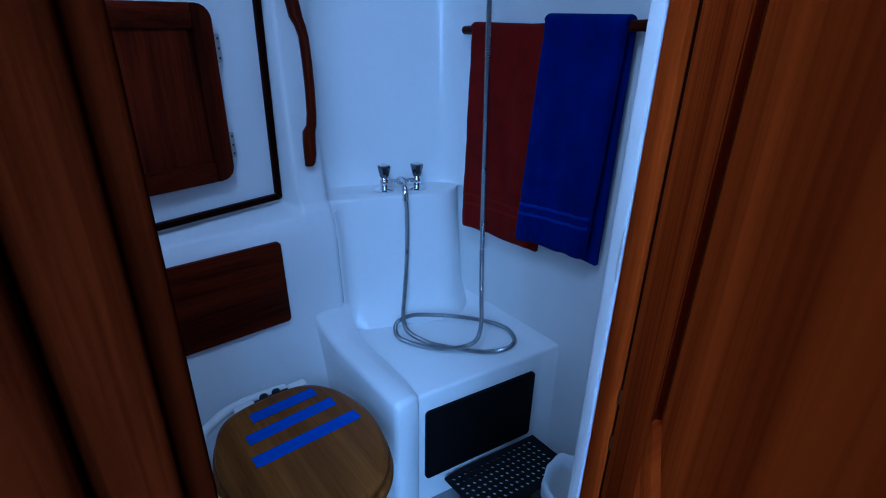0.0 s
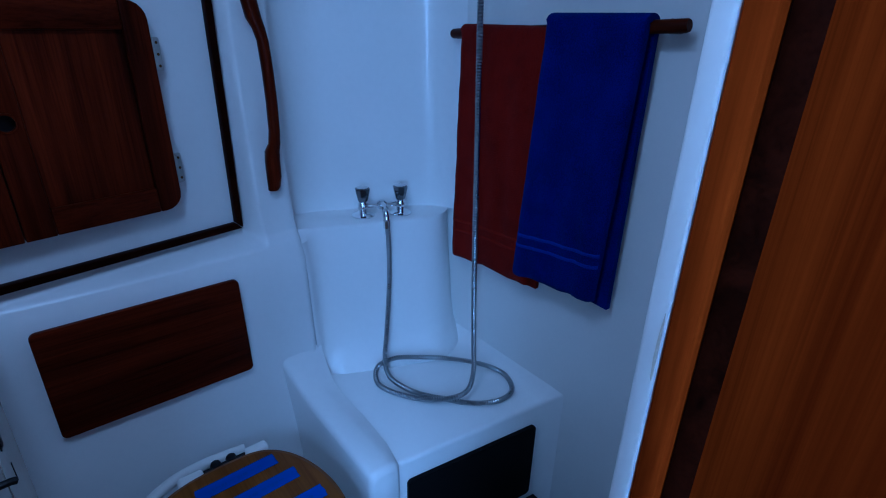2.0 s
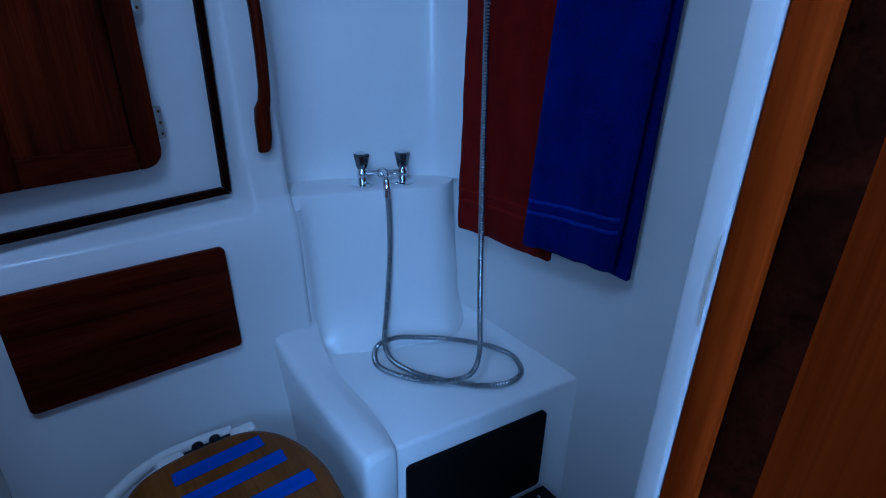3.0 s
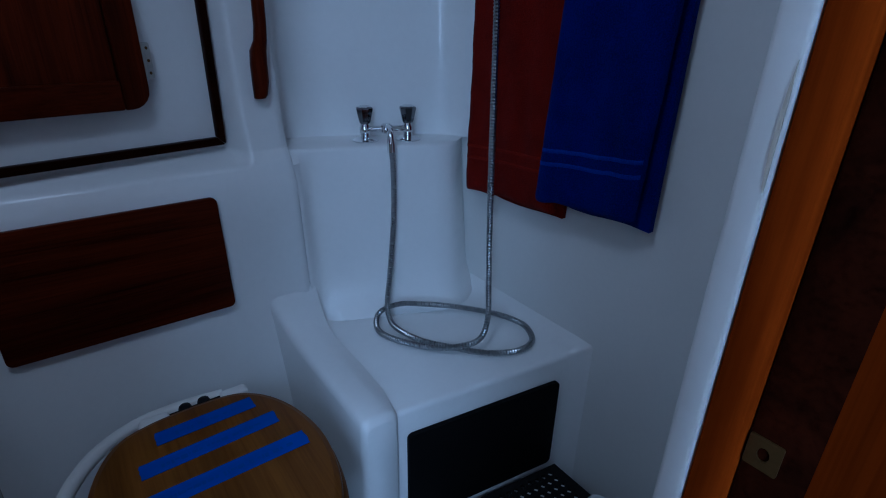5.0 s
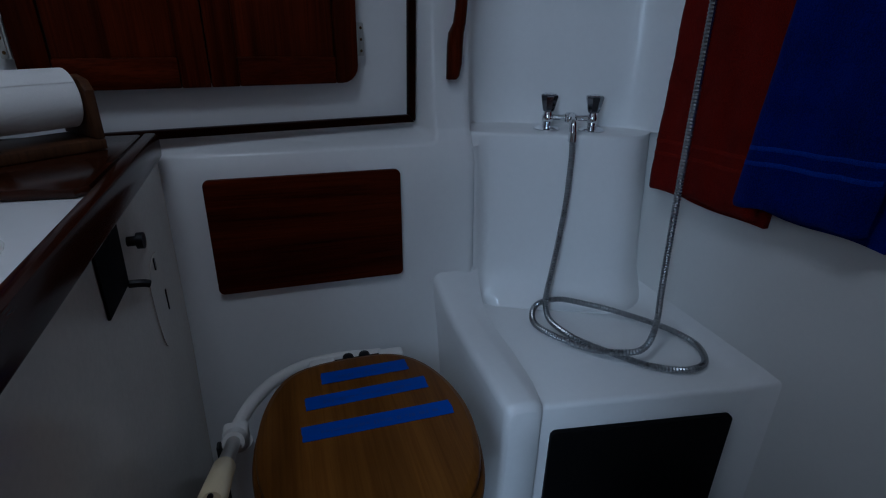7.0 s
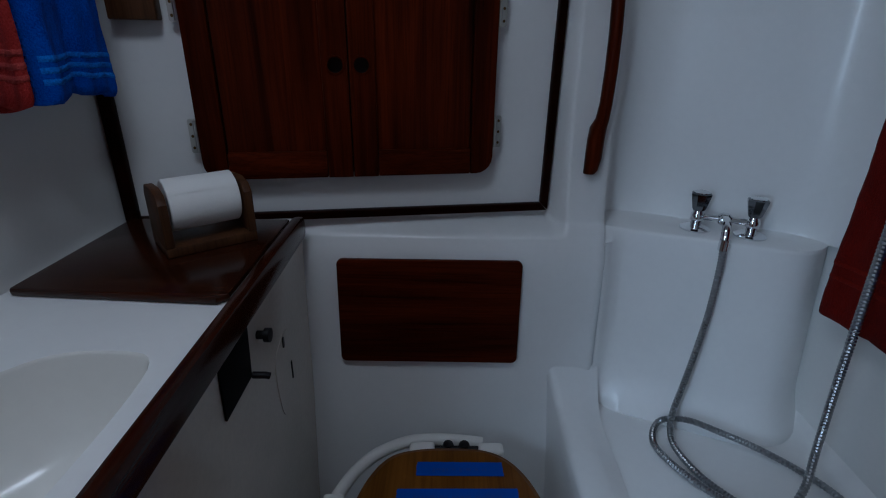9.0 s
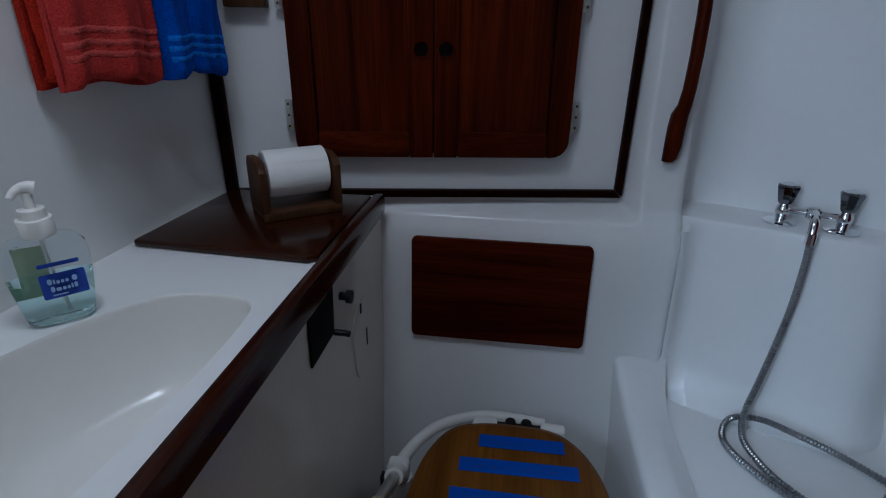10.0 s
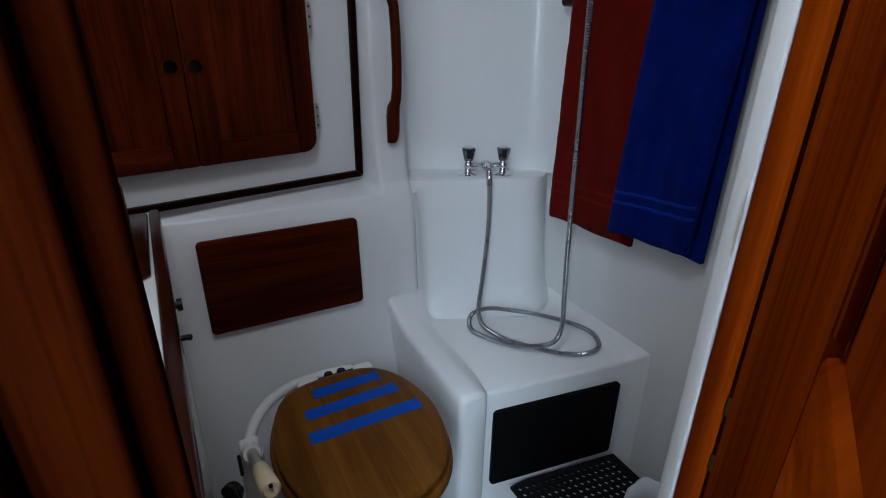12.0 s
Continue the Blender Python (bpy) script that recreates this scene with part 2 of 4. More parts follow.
def lathe(profile, m, n=24):
    """Turns (radius, height) pairs about the z axis and puts the result at m."""
    bm = bmesh.new()
    last = None
    for r, z in profile:
        if r < 1e-5:
            ring = [bm.verts.new((0, 0, z))]
        else:
            ring = [bm.verts.new((r * math.cos(2 * math.pi * k / n), r * math.sin(2 * math.pi * k / n), z)) for k in range(n)]
        if last:
            for k in range(n):
                a, b, c, d = last[k % len(last)], last[(k + 1) % len(last)], ring[(k + 1) % len(ring)], ring[k % len(ring)]
                f = list(dict.fromkeys((a, b, c, d)))
                if len(f) > 2:
                    bm.faces.new(f)
        last = ring
    bm.transform(m)
    return bm


def chaikin(pts, times=3, closed=False):
    pts = [tuple(p) for p in pts]
    for _ in range(times):
        out = [] if closed else [pts[0]]
        for i in range(len(pts) if closed else len(pts) - 1):
            a, b = Vector(pts[i]), Vector(pts[(i + 1) % len(pts)])
            out += [tuple(a * 0.75 + b * 0.25), tuple(a * 0.25 + b * 0.75)]
        if not closed:
            out.append(pts[-1])
        pts = out
    return pts


def spline(points, per=12):
    """Catmull-Rom through points."""
    p = [Vector(q) for q in points]
    p = [2 * p[0] - p[1]] + p + [2 * p[-1] - p[-2]]
    out = []
    for i in range(1, len(p) - 2):
        for k in range(per):
            t = k / per
            out.append(0.5 * (2 * p[i] + (p[i + 1] - p[i - 1]) * t + (2 * p[i - 1] - 5 * p[i] + 4 * p[i + 1] - p[i + 2]) * t * t + (3 * p[i] - p[i - 1] - 3 * p[i + 1] + p[i + 2]) * t ** 3))
    out.append(p[-2])
    return out


def even(points, step):
    """The same line with points at even steps."""
    out, left = [points[0].copy()], step
    for a, b in zip(points, points[1:]):
        d = (b - a).length
        while d >= left > 0:
            a = a.lerp(b, left / d)
            d = (b - a).length
            out.append(a.copy())
            left = step
        left -= d
    return out


def sheet(rows):
    """A grid of faces over rows of points."""
    bm = bmesh.new()
    last = None
    for row in rows:
        vs = [bm.verts.new(p) for p in row]
        if last:
            for k in range(len(vs) - 1):
                bm.faces.new((last[k], last[k + 1], vs[k + 1], vs[k]))
        last = vs
    return bm


def smoothstep(a, b, x):
    t = min(1, max(0, (x - a) / (b - a)))
    return t * t * (3 - 2 * t)


def interp(x, table):
    for (a, p), (b, q) in zip(table, table[1:]):
        if x <= b:
            t = max(0, (x - a) / (b - a))
            return p + (q - p) * t
    return table[-1][1]


def world_plane(u, v, w):
    return (u, v, w)


# ---- the large structure ----
TH = math.atan(0.165)                      # the hull side wall is turned by this much


def hull(u, z, w):
    """On the upper hull-side wall: along it, up, and out into the room."""
    return (u * math.cos(TH) + w * math.sin(TH), 1.5 + u * math.sin(TH) - w * math.cos(TH), z)


LOWER = [(0.0, 1.41), (0.2, 1.435), (0.42, 1.470), (0.5, 1.483), (0.742, 1.499), (0.79, 1.522), (0.812, 1.538), (0.85, 1.550), (1.0, 1.570), (1.3, 1.584), (2.0, 1.60)]


def moulded_wall():
    """Hull side in one moulding: the lower wall, the rounded shelf under the cabinet and the pillar beside the shower."""
    xs = sorted(set([-0.24 + 0.04 * i for i in range(22)] + [0.63 + 0.004 * i for i in range(13)] + [0.70, 0.735, 0.745, 0.7505, 0.753]))
    zs = sorted(set([0.0, 0.1, 0.2, 0.3, 0.36, 0.42, 0.46, 0.5, 0.58, 0.66, 0.742] + [0.765 + 0.003 * i for i in range(20)] + [0.86, 0.92, 1.0, 1.1, 1.3, 1.6, CEIL]))
    rows = []
    for z in zs:
        row = []
        for x in xs:
            front, back = interp(z, LOWER), 1.5 + 0.165 * x + 0.012
            k = smoothstep(0.782, 0.812, z) * (1 - smoothstep(0.634, 0.672, x))
            y = front + (back - front) * k
            y += 0.008 * smoothstep(0.738, 0.753, x) ** 2
            row.append((x, y, z))
        row += [(0.753, 1.80, z)]
        rows.append(row)
    ob = part("wall_north", sheet(rows), GELCOAT, sharp=80)
    return tagged(ob, "white moulded gelcoat hull-side wall with a rounded shelf", "wall", kind="structure")


def shower_alcove():
    """The reclining back panel over the shower seat, its tap ledge and the wall behind it."""
    base = chaikin([(0.7515, 1.470), (0.80, 1.438), (0.99, 1.357), (1.06, 1.330), (1.13, 1.345), (1.19, 1.40)], 3)
    top = chaikin([(0.7515, 1.553), (0.80, 1.534), (1.02, 1.449), (1.10, 1.416), (1.15, 1.430), (1.19, 1.478)], 3)
    upper = chaikin([(0.7515, 1.60), (0.795, 1.668), (1.00, 1.577), (1.10, 1.530), (1.165, 1.490), (1.19, 1.40)], 3)
    rows = []
    for z, f, g in ((0.36, 0, 0), (0.40, 0.0, 0), (0.42, 0.20, 0), (0.45, 0.42, 0), (0.48, 0.54, 0), (0.52, 0.62, 0), (0.60, 0.73, 0), (0.70, 0.87, 0), (0.775, 0.97, 0), (0.793, 0.996, 0.003), (0.799, 1, 0.015), (0.802, 1, 0.05), (0.803, 1, 0.5), (0.804, 1, 0.96), (0.806, 1, 0.99), (0.813, 1, 1.0), (0.95, 1, 1.0), (1.2, 1, 1.0), (1.5, 1, 1.0), (CEIL, 1, 1.0)):
        row = []
        for b, t, u in zip(base, top, upper):
            p = Vector(b).lerp(Vector(t), f).lerp(Vector(u), g)
            if g < 0.5:
                k = 1 - smoothstep(0.7515, 0.80, p.x)
                p.y += (interp(z, LOWER) + 0.004 - p.y) * k * (1 - smoothstep(0.77, 0.80, z))
            row.append((p.x, p.y + 0.03 * max(0, z - 0.82) * g, z))
        rows.append(row)
    ob = part("wall_shower", sheet(rows), GELCOAT, sharp=38)
    return tagged(ob, "white glossy gelcoat shower back panel with a tap ledge", "shower wall", kind="structure")


def shower_seat():
    """The moulded seat, with a raised rim towards the toilet."""
    front = lambda x: 1.083 - 0.150 * (x - 0.760)
    prof = [(0.0, 0.0), (0.0, 0.384), (0.002, 0.390), (0.005, 0.3935), (0.011, 0.3955), (0.45, 0.397)]
    xs = [0.728, 0.80, 0.90, 1.0, 1.08, 1.12, 1.15, 1.165, 1.175, 1.183, 1.19]
    rows = []
    for x in xs:
        lift = 0.03 * max(0, (x - 1.15) / 0.04) ** 2
        rows.append([(x, front(x) + d - (0.03 * max(0, (x - 1.15) / 0.04) ** 2 if d < 0.01 else 0), z + (lift if z > 0.38 else 0)) for d, z in prof])
    s = thing("shower_seat", (0.93, 1.05, 0), label="white moulded gelcoat shower seat with a raised rim", category="shower seat", kind="structure")
    part("seat", sheet(rows), GELCOAT, s, sharp=60)
    # rim: a rounded wall that climbs into the hull side at its back
    sect = [(0.664, 0.0), (0.666, 0.36), (0.6665, 0.395), (0.669, 0.405), (0.675, 0.411), (0.684, 0.4135), (0.716, 0.413), (0.728, 0.410), (0.736, 0.404), (0.743, 0.399), (0.7435, 0.385), (0.744, 0.30), (0.744, 0.0)]
    rr = []
    for y in (1.074, 1.075, 1.078, 1.084, 1.092, 1.15, 1.25, 1.33, 1.38, 1.41, 1.43, 1.445, 1.457, 1.466, 1.473, 1.479, 1.484, 1.488):
        nose = (1 - min(1, (y - 1.074) / 0.016)) ** 2
        k = max(0, (y - 1.36) / 0.128)
        up, flare = 0.085 * k ** 2.6, 0.024 * k ** 3
        soft = 0.016 * smoothstep(1.10, 1.18, y)
        rr.append([(x + (0.4 if z > 0.40 else 1.0) * soft * (x > 0.731 and z > 0.396) + (0.703 - x) * 0.22 * nose - flare * (0.742 - x) / 0.08 + 0.006 * k ** 2 * (x > 0.72), y, z - (0.014 * nose if z > 0.3 else 0) + (up if z > 0.35 else 0)) for x, z in sect])
    bm = sheet(rr)
    bm.faces.new([v for v in bm.verts[:len(sect)]])
    part("rim", bm, GELCOAT, s, sharp=60)
    return s


def bulkheads():
    tagged(part("floor", rbox(-0.3, 1.3, 0.42, 1.9, -0.05, 0.0), SOLE), "grey non-slip moulded floor", "floor", kind="structure")
    tagged(part("floor_cabin", rbox(-2.4, 1.9, -1.7, 0.42, -0.05, 0.0), MAHOG_X), "varnished timber cabin floor", "floor", kind="structure")
    tagged(part("wall_east", rbox(1.19, 1.26, 0.50, 1.9, 0, CEIL), LINER), "smooth white painted bulkhead", "wall", kind="structure")
    tagged(part("wall_west", rbox(-0.29, -0.222, 0.50, 1.9, 0, CEIL), LINER), "smooth white painted bulkhead behind the basin", "wall", kind="structure")
    # doorway bulkhead: white within, timber towards the cabin
    tagged(part("wall_south_1", rbox(0.683, 1.19, 0.5525, 0.5735, 0, CEIL, 0.004, 3), LINER), "white lined bulkhead edge beside the doorway", "wall", kind="structure")
    patch = [(0.5545, 0.985), (0.5560, 0.989), (0.5572, 1.01), (0.5570, 1.03), (0.5562, 1.047), (0.5550, 1.060), (0.5545, 1.035)]
    part("worn_patch", slab(patch, lambda u, v, w: (0.6845 - w, u, v), 0.0, 0.0024), YELLOWED, bpy.data.objects["wall_south_1"], "yellowed worn patch")
    tagged(part("wall_south_2", rbox(-0.222, 0.105, 0.523, 0.550, 0, CEIL, 0.004), LINER), "white lined bulkhead beside the doorway", "wall", kind="structure")
    tagged(part("wall_south_3", rbox(0.7125, 1.9, 0.470, 0.550, 0, CEIL), MAHOG_Z), "varnished mahogany cabin bulkhead", "wall", kind="structure")
    tagged(part("wall_south_4", rbox(-2.4, 0.0875, 0.4840, 0.522, 0, CEIL), MAHOG_Z), "varnished mahogany cabin bulkhead", "wall", kind="structure")
    tagged(part("wall_cabin_west", rbox(-2.46, -2.4, -1.7, 0.52, 0, CEIL), MAHOG_Z), "varnished mahogany cabin wall", "wall", kind="structure")
    tagged(part("wall_cabin_east", rbox(1.9, 1.96, -1.7, 0.52, 0, CEIL), MAHOG_Z), "varnished mahogany cabin wall", "wall", kind="structure")
    x0, x1, z0, z1 = ADDED_OPENING
    south = lambda u, v, w: (u, -1.7 - w, v)
    tagged(part("wall_cabin_south", slab([(-2.46, 0), (1.96, 0), (1.96, CEIL), (-2.46, CEIL)], south, 0.06, 0.0, [[(x0, z0), (x1, z0), (x1, z1), (x0, z1)]]), LINER), "white lined cabin wall", "wall", kind="structure")
    # unseen opening, made up to hold the low cabin lamp
    c = thing("door_2", (x0, -1.73, z0), label="added unseen opening for the cabin light in a mahogany frame", category="companionway", kind="structure")
    part("door_frame", slab([(x0 - 0.04, z0 - 0.04), (x1 + 0.04, z0 - 0.04), (x1 + 0.04, z1 + 0.04), (x0 - 0.04, z1 + 0.04)], south, -0.001, -0.015, [[(x0, z0), (x1, z0), (x1, z1), (x0, z1)]]), MAHOG_X, c)
    tagged(part("wall_south_5", rbox(0.106, 0.682, 0.500, 0.550, 1.83, CEIL), MAHOG_X), "varnished mahogany header over the doorway", "wall", kind="structure")
    ring = lambda c: [(c[0] - c[2] / 2, c[1] - c[3] / 2), (c[0] + c[2] / 2, c[1] - c[3] / 2), (c[0] + c[2] / 2, c[1] + c[3] / 2), (c[0] - c[2] / 2, c[1] + c[3] / 2)]
    tagged(part("ceiling", slab([(-2.5, -1.8), (2.0, -1.8), (2.0, 1.95), (-2.5, 1.95)], world_plane, CEIL, CEIL + 0.04, [ring(HATCH), ring(CABIN_HATCH)]), CEILING), "white cabin headliner", "ceiling", kind="structure")
    # both hatches are unseen, added as openings for the ceiling lamps
    for name, c in (("window_1", HATCH), ("window_2", CABIN_HATCH)):
        w = thing(name, (c[0], c[1], CEIL), label="added unseen acrylic deck hatch in a metal frame", category="hatch", kind="structure")
        out = roundrect(c[0] - c[2] / 2 - 0.03, c[0] + c[2] / 2 + 0.03, c[1] - c[3] / 2 - 0.03, c[1] + c[3] / 2 + 0.03, 0.04)
        part("window_frame", slab(out, world_plane, CEIL - 0.012, CEIL - 0.001, [roundrect(c[0] - c[2] / 2, c[0] + c[2] / 2, c[1] - c[3] / 2, c[1] + c[3] / 2, 0.03)]), STEEL, w)
        pane = part("pane", rbox(c[0] - c[2] / 2 - 0.02, c[0] + c[2] / 2 + 0.02, c[1] - c[3] / 2 - 0.02, c[1] + c[3] / 2 + 0.02, CEIL + 0.05, CEIL + 0.06), ACRYLIC, w)
        pane.visible_shadow = False


def doorway():
    """Posts, trim and the door, which stands ajar into the passage."""
    t = thing("trim_doorway", (0.7, 0.5, 0), label="varnished teak trim round the doorway edge", category="door trim", kind="structure")
    part("post", rbox(0.6845, 0.712, 0.5265, 0.552, 0, CEIL, 0.004), TEAK_Z, t)
    # the stop's near-black colour paints the shadow gap beside the door
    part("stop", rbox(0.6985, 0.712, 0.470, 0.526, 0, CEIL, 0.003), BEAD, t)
    for z in (0.715, 0.803):
        bm = slab(roundrect(-0.016, 0.016, -0.013, 0.013, 0.002), lambda u, v, w: (0.6985 - w, 0.513 + u * 0.7, z + v), 0.0005, 0.0025, [[(0.006 * math.cos(a), 0.006 * math.sin(a)) for a in (k * math.pi / 6 for k in range(12))]])
        part("catch_plate", bm, BRASS, t, "aged brass catch plate with a round hole")
    p = thing("trim_post", (0.15, 0.47, 0), label="varnished mahogany doorway post with grooved mouldings", category="door post", kind="structure")
    # post and mouldings take the mahogany darkened for shade
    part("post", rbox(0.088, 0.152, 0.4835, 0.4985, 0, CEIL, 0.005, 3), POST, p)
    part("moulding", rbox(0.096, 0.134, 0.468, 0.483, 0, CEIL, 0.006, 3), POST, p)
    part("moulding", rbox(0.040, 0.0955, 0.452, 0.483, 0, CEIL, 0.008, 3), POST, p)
    # door leaf
    hinge, d = Vector((0.5956, 0.4697)), Vector((-0.8704, -0.4924))
    nrm = Vector((-0.4924, 0.8704))          # towards the walker
    leaf = lambda u, v, w: (hinge.x + d.x * u + nrm.x * w, hinge.y + d.y * u + nrm.y * w, v)
    door = thing("door_1", (0.5956, 0.4697, 0.03), label="varnished teak door with a sunk panel standing ajar", category="door", kind="structure")
    part("stile", slab([(0.0, 0.03), (0.315, 0.03), (0.315, 1.86), (0.0, 1.86)], leaf, -0.028, 0.0, bevel=0.003), TEAK_Z, door)
    part("stile", slab([(0.525, 0.03), (0.585, 0.03), (0.585, 1.86), (0.525, 1.86)], leaf, -0.028, 0.0, bevel=0.003), TEAK_Z, door)
    part("rail", slab([(0.3155, 0.03), (0.5245, 0.03), (0.5245, 1.13), (0.3155, 1.13)], leaf, -0.028, -0.0005, bevel=0.003), TEAK_X, door)
    part("rail", slab([(0.3155, 1.74), (0.5245, 1.74), (0.5245, 1.86), (0.3155, 1.86)], leaf, -0.028, -0.0005, bevel=0.003), TEAK_X, door)
    part("panel", slab([(0.315, 1.13), (0.525, 1.13), (0.525, 1.74), (0.315, 1.74)], leaf, -0.022, -0.005), TEAK_Z, door)
    part("bead", slab([(0.3165, 1.135), (0.320, 1.135), (0.320, 1.735), (0.3165, 1.735)], leaf, -0.0045, -0.001, bevel=0.0012), TEAK_Z, door)
    for z in (0.35, 1.5):
        part("hinge_leaf", slab(roundrect(-0.112, 0.035, z - 0.03, z + 0.03, 0.004), leaf, -0.0315, -0.0285), BRASS, door, "aged brass hinge strap")


def wall_trim():
    """Dark timber beads round the hull-side wall."""
    t = thing("trim_bead", hull(0.3, 0.82, 0), label="dark mahogany bead round the white cabinet wall", category="trim", kind="structure")
    part("bead", slab([(-0.21, 0.820), (0.645, 0.820), (0.630, 0.836), (-0.21, 0.836)], hull, -0.011, 0.009, bevel=0.003), BEAD, t)
    part("bead", slab([(0.646, 0.821), (0.655, CEIL - 0.02), (0.639, CEIL - 0.02), (0.631, 0.837)], hull, -0.011, 0.009, bevel=0.003), BEAD, t)
    part("bead", slab([(-0.221, 0.829), (-0.197, 0.829), (-0.197, CEIL - 0.02), (-0.221, CEIL - 0.02)], hull, -0.011, 0.010, bevel=0.004), BEAD, t)


moulded_wall()
shower_alcove()
shower_seat()
bulkheads()
doorway()
wall_trim()


# ---- hull side: cabinet, access panels, grab rail ----
def cabinet():
    c = thing("cabinet", hull(0.228, 0.912, 0), label="dark mahogany wall cabinet with two closed panelled doors", category="cabinet")
    z0, z1, r = 0.912, 1.322, 0.034
    # solid black slab in place of the shade behind gaps and finger holes
    part("shade_backing", slab(roundrect(-0.05, 0.506, z0 + 0.006, z1 - 0.006, 0.03), hull, -0.0105, 0.004), BLACK, c, "black backing standing in for the shade inside the cabinet")
    for side in (0, 1):
        at = lambda u, v, w: hull(u if side == 0 else (0.2265 + 0.2285) - u, v, w)
        door = part("door", slab([(-0.008, z0 + 0.05), (0.1795, z0 + 0.05), (0.1795, z1 - 0.05), (-0.008, z1 - 0.05)], at, 0.0065, 0.0135), MAHOG_Z, c)
        corner = lambda low: [(-0.056 + r + r * math.cos(radians(a)), (z0 + r if low else z1 - r) + r * math.sin(radians(a))) for a in (range(180, 271, 18) if low else range(90, 181, 18))]
        part("stile", slab([(-0.010, z0), (-0.010, z1)] + corner(False) + corner(True), at, 0.005, 0.024, bevel=0.003), MAHOG_Z, door)
        hole = [(0.2035 + 0.0165 * math.cos(a), 1.124 + 0.0165 * math.sin(a)) for a in (k * math.pi / 10 for k in range(20))]
        part("stile", slab([(0.178, z0), (0.2265, z0), (0.2265, z1), (0.178, z1)], at, 0.005, 0.024, [hole], bevel=0.002), MAHOG_Z, door)
        part("rail", slab([(-0.0095, z0), (0.1775, z0), (0.1775, z0 + 0.052), (-0.0095, z0 + 0.052)], at, 0.005, 0.0235, bevel=0.003), MAHOG_X, door)
        part("rail", slab([(-0.0095, z1 - 0.052), (0.1775, z1 - 0.052), (0.1775, z1), (-0.0095, z1)], at, 0.005, 0.0235, bevel=0.003), MAHOG_X, door)
        ringp = [(0.2035 + 0.0175 * math.cos(a), 1.124 + 0.0175 * math.sin(a)) for a in (k * math.pi / 10 for k in range(20))]
        inner = [(0.2035 + 0.0140 * math.cos(a), 1.124 + 0.0140 * math.sin(a)) for a in (k * math.pi / 10 for k in range(20))]
        part("finger_ring", slab(ringp, at, 0.0242, 0.0262, [inner]), MAHOG_Z, door, "dark ring round the finger hole")
        for z in (0.995, 1.225):
            hg = part("hinge", slab(roundrect(-0.075, -0.058, z - 0.032, z + 0.032, 0.004), at, 0.004, 0.0075), STEEL, c, "worn steel butt hinge")
            part("knuckle", tube([at(-0.060, z - 0.03, 0.0115), at(-0.060, z + 0.03, 0.0115)], 0.0048, 10), STEEL, hg)
            for dz in (-0.022, 0.0, 0.022):
                part("screw", slab([(-0.069 + 0.0025 * math.cos(a), z + dz + 0.003 * math.sin(a)) for a in (k * math.pi / 4 for k in range(8))], at, 0.0075, 0.009), BRASS, hg)
    return c


def access_panel():
    a = math.atan2(1.499 - 1.483, 0.742 - 0.5)
    at = lambda u, v, w: (u, 1.483 + math.sin(a) * (v - 0.5) / math.cos(a) - w * math.cos(a), v + w * math.sin(a))
    ob = part("access_panel", slab(roundrect(0.185, 0.576, 0.501, 0.742, 0.012), at, 0.001, 0.015, bevel=0.003), MAHOG_X)
    return tagged(ob, "mahogany access panel with rounded corners on the white wall", "access panel")


def seat_panel():
    y = lambda x: 1.083 - 0.150 * (x - 0.760)
    at = lambda u, v, w: (u - 0.149 * w, y(u) - 0.989 * w, v)
    ob = part("seat_panel", slab(roundrect(0.762, 1.130, 0.098, 0.339, 0.012), at, 0.0005, 0.012, bevel=0.002), SLATE)
    return tagged(ob, "black rounded access panel in the shower seat front", "access panel")


def grab_rail():
    g = thing("grab_rail", (0.708, 1.53, 0.92), label="varnished mahogany grab rail on the white pillar", category="grab rail")
    line = [(0.706, 0.918, 0.011, 0.018), (0.709, 0.925, 0.014, 0.02), (0.7115, 0.95, 0.0165, 0.026), (0.713, 0.985, 0.0165, 0.030), (0.715, 1.01, 0.0155, 0.034), (0.717, 1.03, 0.0125, 0.044), (0.720, 1.06, 0.0115, 0.046), (0.722, 1.12, 0.0115, 0.047), (0.722, 1.19, 0.0115, 0.047), (0.720, 1.25, 0.0115, 0.046), (0.716, 1.275, 0.013, 0.042), (0.713, 1.295, 0.0155, 0.033), (0.708, 1.33, 0.0165, 0.028), (0.702, 1.36, 0.0165, 0.025), (0.698, 1.385, 0.013, 0.02), (0.697, 1.392, 0.010, 0.018)]
    rows = []
    for x, z, hw, out in line:
        wall = interp(z, LOWER)
        y0, y1 = wall - out - 0.006, wall - (0.0 if out < 0.035 else out - 0.024)
        ring = []
        for k in range(13):
            a = 2 * math.pi * k / 12
            ring.append((x + hw * math.copysign(abs(math.cos(a)) ** 0.8, math.cos(a)), (y0 + y1) / 2 + (y1 - y0) / 2 * math.copysign(abs(math.sin(a)) ** 0.8, math.sin(a)), z))
        rows.append(ring)
    bm = sheet(rows)
    bmesh.ops.remove_doubles(bm, verts=bm.verts[:], dist=1e-5)
    bmesh.ops.holes_fill(bm, edges=[e for e in bm.edges if e.is_boundary], sides=0)
    part("rail", bm, MAHOG_Z, g, sharp=60)


cabinet()
access_panel()
seat_panel()
grab_rail()


